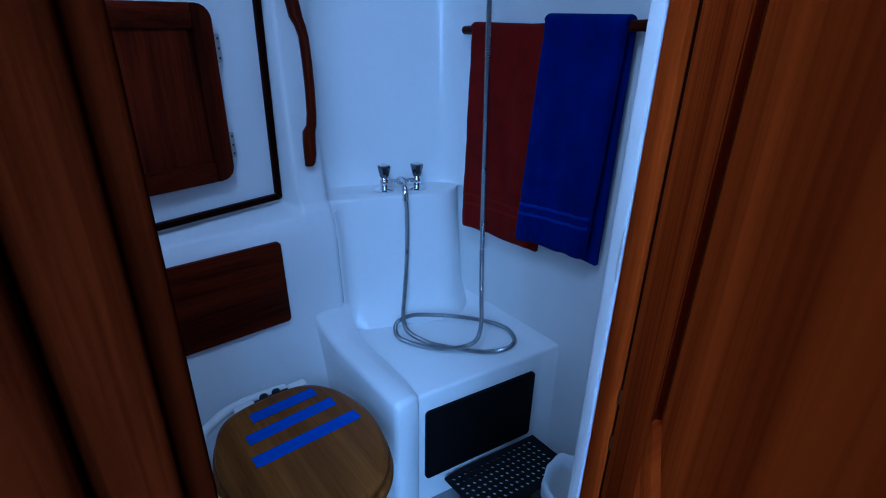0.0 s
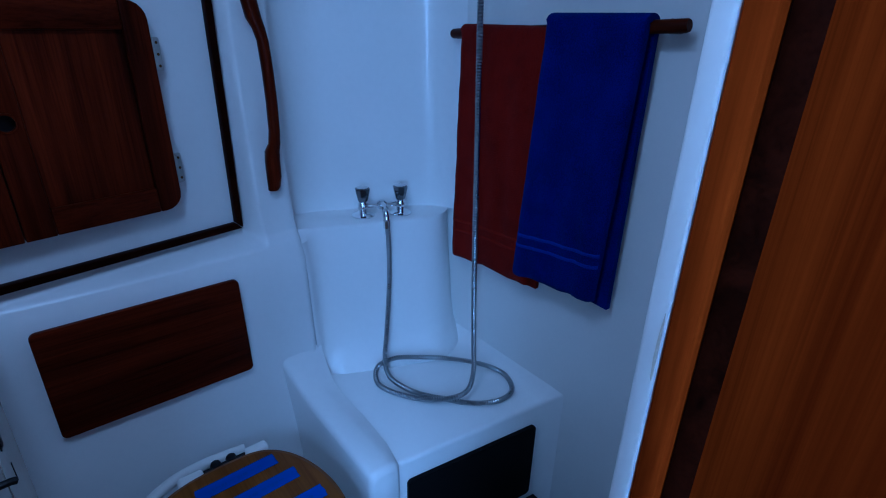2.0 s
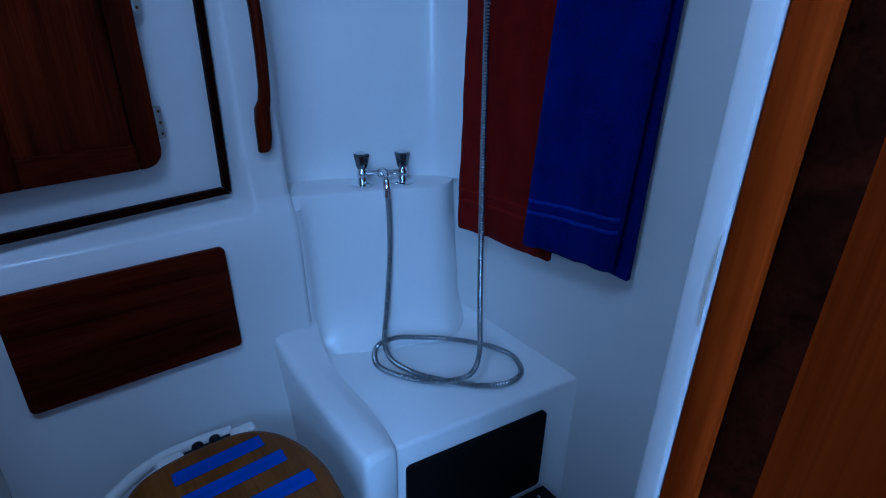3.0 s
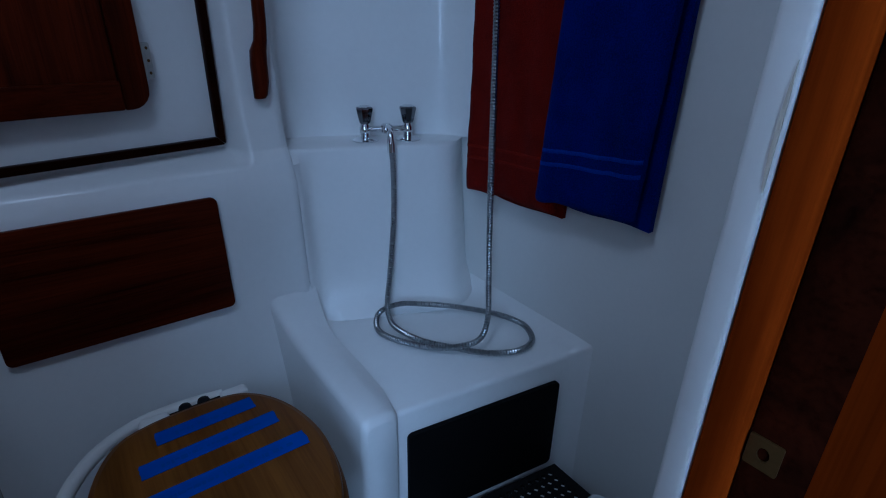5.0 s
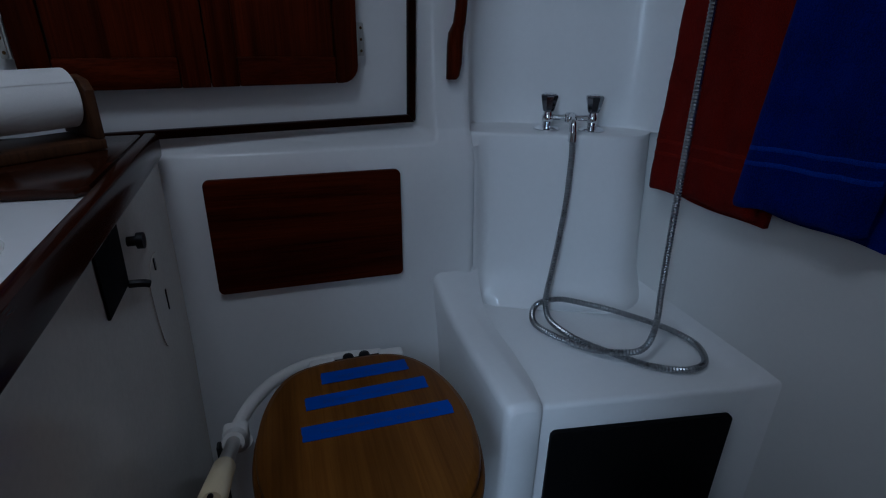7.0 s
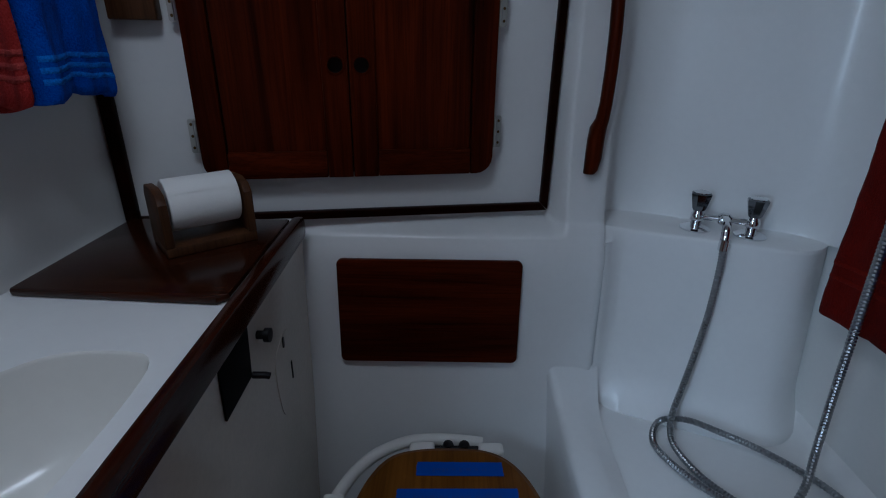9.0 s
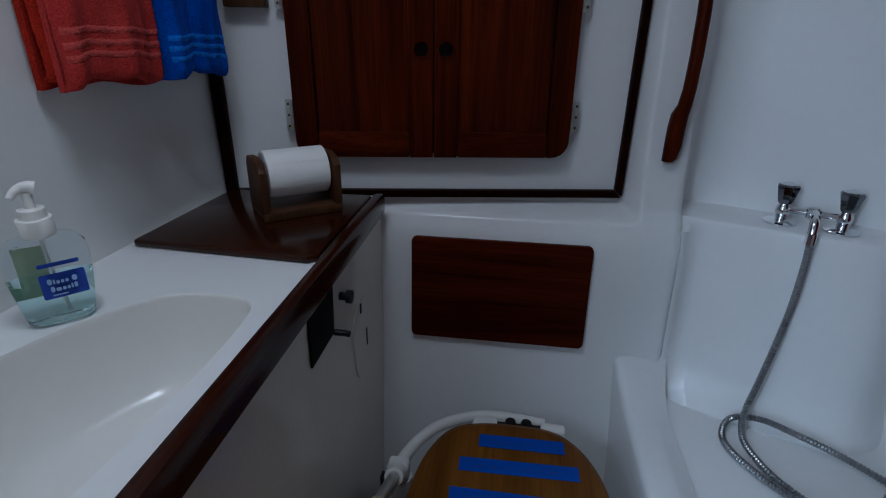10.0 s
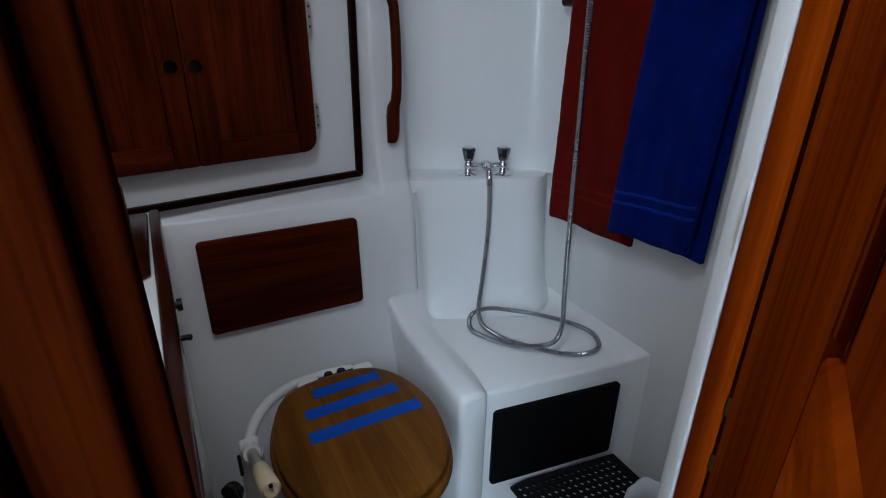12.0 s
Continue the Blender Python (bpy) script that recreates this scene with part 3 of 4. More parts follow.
# ---- shower: taps, hose, towels ----
def shower_taps():
    ax = Vector((0.096, -0.041, 0)).normalized()
    z0 = 0.8035
    t = thing("shower_tap", (0.99, 1.52, z0), label="chrome twin shower tap on the gelcoat ledge", category="tap")
    cen = []
    for x, y in ((0.945, 1.540), (1.040, 1.499)):
        m = Matrix.Translation((x, y, z0)) @ Matrix.Diagonal((1, 1, 0.9, 1))
        part("flange", lathe([(0, 0), (0.031, 0), (0.031, 0.003), (0.024, 0.007), (0.012, 0.010), (0, 0.010)], m), CHROME, t)
        part("body", lathe([(0.0, 0.009), (0.0105, 0.009), (0.0105, 0.018), (0.013, 0.022), (0.0135, 0.034), (0.011, 0.040), (0.009, 0.048), (0, 0.048)], m), CHROME, t)
        k = part("knob", lathe([(0, 0.046), (0.012, 0.046), (0.0145, 0.052), (0.0205, 0.082), (0.0205, 0.086), (0.018, 0.088), (0, 0.088)], m, 8), SMOKED, t, "dark faceted knob")
        part("cap", lathe([(0, 0.087), (0.016, 0.0882), (0.016, 0.0895), (0.012, 0.091), (0, 0.091)], m, 20), CHROME, k)
        cen.append(Vector((x, y, z0 + 0.028)))
    mid = (cen[0] + cen[1]) / 2
    part("bridge", tube([cen[0] + ax * 0.01, cen[0] + ax * 0.02, mid, cen[1] - ax * 0.02, cen[1] - ax * 0.01], 0.0068, 12), CHROME, t)
    out = Vector((-0.393, -0.92, 0))
    m = Matrix.Translation(mid)
    part("outlet", lathe([(0, -0.012), (0.009, -0.012), (0.0135, -0.008), (0.0135, 0.008), (0.009, 0.012), (0, 0.013)], m, 16), CHROME, t)
    elbow = spline([mid, mid + out * 0.03 + Vector((0, 0, 0.006)), mid + out * 0.062 + Vector((0, 0, 0.0)), mid + out * 0.076 + Vector((0, 0, -0.03))], 6)
    part("elbow", tube(elbow, 0.0085, 12), CHROME, t)
    return mid + out * 0.076 + Vector((0, 0, -0.03))


def shower_hose(start):
    zs = 0.4055
    p = [start, start + Vector((0.001, -0.004, -0.05)), (0.958, 1.437, 0.66), (0.941, 1.420, 0.58), (0.918, 1.398, 0.50), (0.901, 1.382, 0.45),
         (0.891, 1.360, 0.420), (0.888, 1.32, zs + 0.002), (0.907, 1.25, zs), (0.950, 1.185, zs), (1.00, 1.125, zs), (1.06, 1.092, zs), (1.115, 1.100, zs), (1.146, 1.150, zs),
         (1.142, 1.20, zs), (1.114, 1.252, zs + 0.002), (1.052, 1.306, zs + 0.012), (0.985, 1.338, zs + 0.026), (0.925, 1.368, zs + 0.032), (0.876, 1.380, zs + 0.018), (0.851, 1.345, zs), (0.860, 1.29, zs), (0.905, 1.21, zs + 0.004), (0.955, 1.160, zs + 0.016),
         (1.000, 1.148, zs + 0.026), (1.032, 1.163, zs + 0.062), (1.044, 1.180, zs + 0.13), (1.045, 1.188, 0.65), (1.043, 1.192, 0.80), (1.043, 1.20, 1.05), (1.052, 1.220, 1.35), (1.07, 1.24, 1.60)]
    line = even(spline(p, 14), 0.0031)
    h = thing("shower_hose", (1.0, 1.25, 0.402), label="coiled ribbed chrome shower hose lying on the seat", category="hose")
    part("hose", tube(line, 0.0072, 12, ridges=0.0015, pitch=1), RIBBED, h, sharp=12)
    part("nut", tube([start + Vector((0, 0, 0.012)), start + Vector((0, 0, -0.010))], 0.0096, 12), CHROME, h)
    part("handset", tube([(1.07, 1.24, 1.60), (1.078, 1.245, 1.66), (1.082, 1.24, 1.72), (1.06, 1.22, 1.75)], lambda k: 0.012 + 0.012 * k ** 3, 14), CHROME, h)
    part("bracket", rbox(1.075, 1.1895, 1.230, 1.265, 1.62, 1.65, 0.004), CHROME, h)


def drape(name, y0, y1, front, back, lowf, lowb, z_top, mat, label, folds, seed, shear=0.0, back_shift=0.0, band=None, cat="towel", zband=(0.085, 0.112), hems=0.004, tilt=0.0):
    """A towel folded over a bar: front and back flap, soft folds, rolled hems and woven border bands."""
    rnd = random.Random(seed)
    ph = [rnd.uniform(0, 6.28) for _ in range(6)]
    ny = 40
    fr = [lowf + 0.0015 * k * k for k in range(4)] + [lowf + 0.02 + (z_top - 0.04 - lowf) * k / 34 for k in range(35)]
    bk = [z_top - 0.02 - (z_top - 0.02 - lowb) * k / 24 for k in range(25)]
    mid, half = (front + back) / 2, (front - back) / 2
    sgn = math.copysign(1, half)

    def face(s, z, out=0.0):
        f = (z_top - z) / (z_top - lowf)
        y = y0 + (y1 - y0) * s + shear * f * (1 if s > 0.5 else 0.6)
        w = folds * f * (math.sin(7 * s + ph[0]) * 0.5 + math.sin(13 * s + ph[1] + 2 * f) * 0.3 + 0.25 * math.sin(27 * s + ph[2] + f))
        w += 0.0028 * noise.noise(Vector((s * 6, z * 14, seed))) + 0.0012 * noise.noise(Vector((s * 30, z * 60, seed + 4)))
        w -= 0.006 * (1 - min(1, (z - lowf) / 0.012)) ** 2
        edge = min(s, 1 - s)
        w -= 0.007 * max(0, 1 - edge / 0.05) ** 2
        hem = hems * math.sin(5 * s + ph[3]) + hems * 0.5 * math.sin(15 * s + ph[4])
        return (front + sgn * (w + out), y, z + hem * f ** 6 + tilt * (1 - s) * f)

    def shell(inset):
        cols = []
        for j in range(ny + 1):
            s = j / ny
            col = [face(s, z, -inset) for z in fr]
            for k in range(1, 8):
                a = math.pi * k / 8
                col.append((mid + (half - sgn * inset) * math.cos(a), y0 + (y1 - y0) * s, z_top - 0.02 + (0.02 - inset) * math.sin(a)))
            for z in bk:
                f = (z_top - z) / (z_top - lowb)
                y = y0 + (y1 - y0) * s + back_shift * f
                col.append((back + sgn * inset + 0.0012 * noise.noise(Vector((s * 8, z * 20, seed + 9))), y, z + hems * math.sin(6 * s + ph[5]) * f ** 6))
            cols.append(col)
        return cols
    outer, inner = shell(0.0), shell(abs(half) * 0.55)
    bm = bmesh.new()
    A = [[bm.verts.new(p) for p in c] for c in outer]
    B = [[bm.verts.new(p) for p in c] for c in inner]
    n = len(outer[0])
    for j in range(ny):
        for k in range(n - 1):
            bm.faces.new((A[j][k], A[j][k + 1], A[j + 1][k + 1], A[j + 1][k]))
            bm.faces.new((B[j][k], B[j + 1][k], B[j + 1][k + 1], B[j][k + 1]))
        bm.faces.new((A[j][0], A[j + 1][0], B[j + 1][0], B[j][0]))
        bm.faces.new((A[j][-1], B[j][-1], B[j + 1][-1], A[j + 1][-1]))
    for k in range(n - 1):
        bm.faces.new((A[0][k], B[0][k], B[0][k + 1], A[0][k + 1]))
        bm.faces.new((A[-1][k], A[-1][k + 1], B[-1][k + 1], B[-1][k]))
    t = thing(name, (mid, (y0 + y1) / 2, lowb), label=label, category=cat)
    part("cloth", bm, mat, t, sharp=80)
    if band:
        for zb in zband:
            rows = [[face(k / 40, lowf + zb + dz, out) for k in range(41)] for dz, out in ((-0.0050, -0.001), (-0.0035, 0.0006), (0, 0.0009), (0.0035, 0.0006), (0.0050, -0.001))]
            part("border", sheet(rows), band, t, sharp=80)
    return t


def towel_bar():
    b = thing("towel_bar", (1.19, 1.14, 1.262), label="dark wooden towel bar on the white bulkhead", category="towel bar")
    part("bar", tube([(1.152, 0.828, 1.2975), (1.152, 0.832, 1.297), (1.152, 1.13, 1.2825), (1.152, 1.418, 1.269), (1.152, 1.422, 1.2685)], lambda k: 0.0115 if 0.1 < k < 0.9 else 0.010, 14), MAHOG_Y, b)
    for y, z in ((0.860, 1.2955), (1.405, 1.2695)):
        part("mount", tube([(1.152, y, z), (1.19, y, z)], 0.012, 12), MAHOG_Y, b)


hose_start = shower_taps()
shower_hose(hose_start)
towel_bar()
drape("bath_towel", 0.890, 1.106, 1.122, 1.172, 0.727, 0.731, 1.316, BLUE, "deep blue folded terry bath towel with woven border", 0.005, 3, shear=0.040, back_shift=0.004, band=BLUE_BAND, tilt=0.030)
drape("bath_towel", 1.095, 1.374, 1.131, 1.174, 0.690, 0.692, 1.292, RED, "brick red folded terry bath towel with woven border", 0.004, 8, shear=0.010, band=RED_BAND, tilt=0.024)


# ---- basin counter ----
EDGE = lambda y: 0.143 - 0.019 * y        # the counter's front edge
CZ = 0.827


def counter():
    c = thing("basin_counter", (-0.04, 1.0, 0), label="white moulded counter with a sunken wash basin", category="counter")
    loop = chaikin([(-0.15, 0.62), (-0.148, 0.72), (-0.147, 0.82), (-0.125, 0.90), (-0.085, 0.975), (-0.045, 1.018), (0.03, 1.024), (0.074, 1.012), (0.086, 0.94), (0.087, 0.82), (0.083, 0.73), (0.075, 0.655), (0.045, 0.615), (-0.10, 0.605)], 2, closed=True)
    outer = [(-0.222, 0.552), (EDGE(0.552), 0.552), (EDGE(1.0), 1.0), (EDGE(1.50), 1.50), (-0.222, 1.462)]
    part("top", slab(outer, world_plane, CZ - 0.03, CZ, [loop]), GELCOAT, c)
    # bowl: rings that sink from the rolled edge to a rounded floor
    cx, cy = -0.025, 0.81
    rows = []
    for k, z in ((1.0, 0.0), (0.994, -0.0012), (0.988, -0.004), (0.980, -0.010), (0.968, -0.022), (0.93, -0.05), (0.87, -0.085), (0.78, -0.112), (0.66, -0.124), (0.40, -0.130), (0.08, -0.133), (0.001, -0.133)):
        row = [(cx + (x - cx) * k, cy + (y - cy) * k, CZ + z) for x, y in loop]
        rows.append(row + row[:1])
    bm = sheet(rows)
    bmesh.ops.remove_doubles(bm, verts=bm.verts[:], dist=1e-5)
    part("bowl", bm, BOWL, c, sharp=85)
    part("drain", lathe([(0, 0), (0.018, 0), (0.02, 0.003), (0.016, 0.004), (0.012, 0.001), (0, 0.001)], Matrix.Translation((-0.035, 0.735, CZ - 0.1305))), CHROME, c)
    fr = lambda u, v, w: (EDGE(u) - 0.012 + w, u, v)
    part("front_panel", slab([(0.552, 0.0), (1.44, 0.0), (1.495, 0.80), (0.552, 0.80)], fr, 0, 0.014), CREAM, c, "cream gelcoat panel with scuffs")
    sh = lambda u, v, w: (EDGE(u) + w, u, v)
    part("fascia", slab([(0.552, 0.794), (1.475, 0.794), (1.485, 0.802), (1.486, 0.828), (1.478, 0.838), (1.46, 0.842), (0.552, 0.842)], sh, -0.006, 0.014, bevel=0.005), FASCIA, c, "varnished mahogany edge fascia")
    return c


def counter_board():
    pts = [(-0.206, 1.150), (0.096, 1.132), (0.110, 1.146), (0.107, 1.46), (-0.2, 1.45)]
    ob = part("counter_board", slab(pts, world_plane, CZ + 0.0005, CZ + 0.014, bevel=0.005), BOARD)
    return tagged(ob, "dark varnished mahogany board lying on the white counter", "board")


def counter_fittings():
    f = lambda u, v, w: (EDGE(u) + 0.002 + w, u, v)
    pl = part("black_plate", slab([(1.040, 0.706), (1.139, 0.705), (1.149, 0.793), (1.043, 0.793)], f, 0.0005, 0.004, bevel=0.001), SLATE)
    tagged(pl, "thin black plate under the counter edge", "plate")
    k = thing("cupboard_latch", (0.123, 1.188, 0.746), label="small black turn latch on the cream counter front", category="latch")
    part("stem", tube([f(1.188, 0.746, 0), f(1.188, 0.746, 0.012)], 0.007, 12), BLACK, k)
    part("knob", tube([f(1.188, 0.746, 0.0125), f(1.188, 0.746, 0.021)], 0.0115, 14), BLACK, k)
    h = thing("cupboard_hook", (0.135, 1.145, 0.70), label="small black hook under the counter edge", category="hook")
    part("hook", tube([f(1.150, 0.699, 0.0), f(1.150, 0.699, 0.010), f(1.153, 0.697, 0.018), f(1.155, 0.694, 0.024)], 0.0055, 10), BLACK, h)
    cov = thing("latch_cover", (0.125, 1.27, 0.62), label="white oval plastic cover plate with a black slot", category="cover plate")
    oval = chaikin([(1.240, 0.640), (1.250, 0.662), (1.31, 0.680), (1.345, 0.66), (1.353, 0.60), (1.338, 0.545), (1.29, 0.515), (1.258, 0.525), (1.245, 0.58)], 2, closed=True)
    part("plate", slab(oval, f, 0.0002, 0.0016), CREAM, cov)
    part("slot", slab(roundrect(1.291, 1.299, 0.652, 0.673, 0.003), f, 0.0015, 0.0035), BLACK, cov)
    part("rib", slab(roundrect(1.325, 1.331, 0.560, 0.600, 0.0025), f, 0.0012, 0.0026), SLATE, cov)


def roll_holder():
    o, e, b = Vector((-0.030, 1.255)), Vector((0.775, 0.632)), Vector((-0.632, 0.775))
    z0 = CZ + 0.0145
    at = lambda u, v, w: (*(o + e * u + b * v), z0 + w)
    h = thing("roll_holder", (*(o + e * 0.07 + b * 0.05), z0), label="wooden toilet roll holder standing on the board", category="roll holder")
    part("base", slab([(0.0, 0.0), (0.146, 0.0), (0.146, 0.10), (0.0, 0.10)], at, 0, 0.016, bevel=0.002), HOLDER, h)
    side = [(0.0, 0.0165), (0.0, 0.088), (0.012, 0.102), (0.04, 0.108), (0.088, 0.104), (0.10, 0.09), (0.10, 0.0165)]
    for u in (0.0, 0.132):
        part("side", slab(side, lambda p, q, w: (*(o + e * (u + w) + b * p), z0 + q), 0.0, 0.014, bevel=0.002), HOLDER, h)
    c0 = at(0.018, 0.046, 0.074)
    c1 = at(0.128, 0.046, 0.074)
    d = (Vector(c1) - Vector(c0)).normalized()
    q = d.to_track_quat("Z", "Y").to_matrix().to_4x4()
    m = Matrix.Translation(c0) @ q
    part("spindle", tube([at(0.0142, 0.046, 0.074), at(0.1318, 0.046, 0.074)], 0.0085, 12), HOLDER, h)
    r = thing("toilet_roll", c0, label="white toilet paper roll on the wooden holder", category="toilet roll")
    part("paper", lathe([(0.020, 0.0), (0.041, 0.0), (0.0425, 0.0015), (0.0428, 0.055), (0.0425, 0.1085), (0.041, 0.110), (0.020, 0.110), (0.020, 0.0)], m, 36), PAPER, r)
    part("core", lathe([(0.0175, 0.0005), (0.0195, 0.0005), (0.0195, 0.1095), (0.0175, 0.1095), (0.0175, 0.0005)], m, 24), CARD, r)
    # loose end of the paper
    rows = []
    for a in range(40, 150, 8):
        rr = 0.0434 + 0.0015 * max(0, (60 - a) / 20)
        rows.append([m @ Vector((rr * math.cos(radians(a)), rr * math.sin(radians(a)), z)) for z in (0.001, 0.055, 0.109)])
    bm = sheet(rows)
    part("loose_end", bm, PAPER, r)


def soap_bottle():
    m = Matrix.Translation((-0.138, 0.936, CZ + 0.001)) @ Matrix.Rotation(radians(46), 4, "Z") @ Matrix.Diagonal((0.74, 0.86, 0.95, 1))
    s = thing("soap_bottle", (-0.138, 0.936, CZ), label="clear plastic soap pump bottle with a blue label", category="soap bottle")

    def body(scale, prof):
        rows = []
        for hw, hd, z in prof:
            ring = []
            for k in range(33):
                a = 2 * math.pi * k / 32
                ring.append(m @ Vector((scale * hw * math.copysign(abs(math.cos(a)) ** 0.6, math.cos(a)), scale * hd * math.copysign(abs(math.sin(a)) ** 0.75, math.sin(a)), z)))
            rows.append(ring)
        bm = sheet(rows)
        bmesh.ops.remove_doubles(bm, verts=bm.verts[:], dist=1e-6)
        bmesh.ops.holes_fill(bm, edges=[e for e in bm.edges if e.is_boundary], sides=0)
        return bm
    part("body", body(1, [(0.040, 0.020, 0.0), (0.046, 0.025, 0.004), (0.048, 0.027, 0.012), (0.056, 0.029, 0.055), (0.0585, 0.029, 0.082), (0.056, 0.028, 0.098), (0.044, 0.025, 0.108), (0.024, 0.019, 0.113), (0.0165, 0.0165, 0.116), (0.0165, 0.0165, 0.122)]), BOTTLE, s)
    part("soap", body(0.955, [(0.040, 0.020, 0.0015), (0.046, 0.025, 0.005), (0.048, 0.027, 0.012), (0.054, 0.0285, 0.045), (0.0555, 0.0288, 0.058)]), SOAP, s, "pale green liquid soap")
    lab = lambda u, v, w: m @ Vector((u, -0.0293 - w + 6.0 * u * u * 0.35, v))
    part("back_label", slab(roundrect(-0.040, -0.002, 0.030, 0.092, 0.003), lambda u, v, w: m @ Vector((u, 0.0225 + w, v)), 0, 0.0006), LABEL_PALE, s, "pale green label on the far side")
    lb = part("label", slab(roundrect(-0.016, 0.044, 0.038, 0.070, 0.003), lab, 0.0, 0.0008), LABEL, s, "deep blue label")
    part("stripe", slab(roundrect(-0.014, 0.040, 0.079, 0.084, 0.002), lab, 0.0, 0.0008), LABEL, s)
    for u0, u1, z, hh in ((-0.007, -0.001, 0.0605, 0.0038), (0.0005, 0.003, 0.0600, 0.0028), (0.0045, 0.009, 0.0590, 0.0022), (0.0105, 0.0145, 0.0590, 0.0022), (0.016, 0.0205, 0.0590, 0.0022), (0.025, 0.032, 0.0600, 0.0036),
                          (-0.005, 0.0005, 0.0505, 0.0036), (0.002, 0.009, 0.0495, 0.0022), (0.0105, 0.015, 0.0495, 0.0022), (0.0165, 0.0205, 0.0495, 0.0022), (0.022, 0.0245, 0.0505, 0.0030), (0.026, 0.0305, 0.0505, 0.0034), (-0.004, 0.016, 0.0425, 0.0008)):
        part("print", slab(roundrect(u0, u1, z - hh, z + hh, min(hh, (u1 - u0) / 2) * 0.8, 2), lab, 0.0009, 0.0013), WHITE_INK, lb)
    part("collar", lathe([(0, 0.113), (0.0235, 0.113), (0.0240, 0.115), (0.0240, 0.134), (0.0232, 0.135), (0.0185, 0.1352), (0.0180, 0.146), (0.0170, 0.147), (0, 0.1472)], m, 30), PLASTIC, s, "white ribbed pump collar")
    part("stem", tube([m @ Vector((0, 0, 0.145)), m @ Vector((0, 0, 0.166))], 0.0052, 12), PLASTIC, s)
    part("dip_tube", tube([m @ Vector((0, 0, 0.112)), m @ Vector((0.004, 0, 0.06)), m @ Vector((0.012, 0, 0.01))], 0.0022, 8), PLASTIC, s)
    nz = spline([(0.011, 0.0, 0.170), (0.003, 0.0, 0.172), (-0.006, 0, 0.171), (-0.014, -0.003, 0.168), (-0.021, -0.006, 0.162)], 6)
    part("pump_head", tube([m @ p for p in nz], lambda k: 0.0080 - 0.0042 * k, 14), PLASTIC, s)


def basin_tap():
    t = thing("basin_tap", (-0.195, 0.709, CZ), label="chrome basin tap with a faceted spout end", category="tap")
    part("base", lathe([(0, 0), (0.024, 0), (0.024, 0.004), (0.017, 0.010), (0.016, 0.045), (0.012, 0.052), (0, 0.052)], Matrix.Translation((-0.195, 0.709, CZ + 0.0005))), CHROME, t)
    part("spout", tube(spline([(-0.195, 0.709, CZ + 0.038), (-0.178, 0.714, CZ + 0.052), (-0.155, 0.724, CZ + 0.050), (-0.128, 0.737, CZ + 0.036)], 6), 0.0095, 14), CHROME, t)
    a, b = Vector((-0.132, 0.735, CZ + 0.042)), Vector((-0.112, 0.747, CZ + 0.016))
    part("outlet", tube([a, a.lerp(b, 0.1), a.lerp(b, 0.9), b], lambda k: 0.0125 if k in (0, 1) else 0.0145, 8), CHROME, t)


def hand_towels():
    b = thing("towel_bar", (-0.222, 1.24, 1.40), label="dark wooden hand towel bar above the basin", category="towel bar")
    part("bar", tube([(-0.175, 1.0, 1.40), (-0.175, 1.46, 1.40)], 0.010, 12), MAHOG_Y, b)
    for y in (1.01, 1.45):
        part("mount", tube([(-0.175, y, 1.40), (-0.222, y, 1.40)], 0.010, 12), MAHOG_Y, b)
    drape("hand_towel", 1.060, 1.200, -0.178, -0.212, 1.088, 1.084, 1.42, SCARLET, "red terry hand towel hanging over the bar", 0.007, 21, cat="hand towel")
    drape("hand_towel", 1.052, 1.228, -0.142, -0.172, 1.086, 1.082, 1.44, CORAL, "faded coral terry hand towel with ribbed border", 0.010, 5, band=CORAL_BAND, cat="hand towel", zband=(0.035, 0.05, 0.066), hems=0.006)
    drape("hand_towel", 1.240, 1.392, -0.136, -0.205, 1.082, 1.092, 1.435, SKYBLUE, "bright blue terry hand towel with ribbed border", 0.010, 13, band=SKY_BAND, cat="hand towel", zband=(0.03, 0.045, 0.06), hems=0.006)
    ob = part("wall_shelf", slab([(-0.168, 1.195), (-0.090, 1.195), (-0.090, 1.36), (-0.168, 1.36)], hull, -0.010, 0.022, bevel=0.003), HOLDER)
    tagged(ob, "small wooden fitting on the white wall", "wall fitting")


counter()
counter_board()
counter_fittings()
roll_holder()
soap_bottle()
basin_tap()
hand_towels()


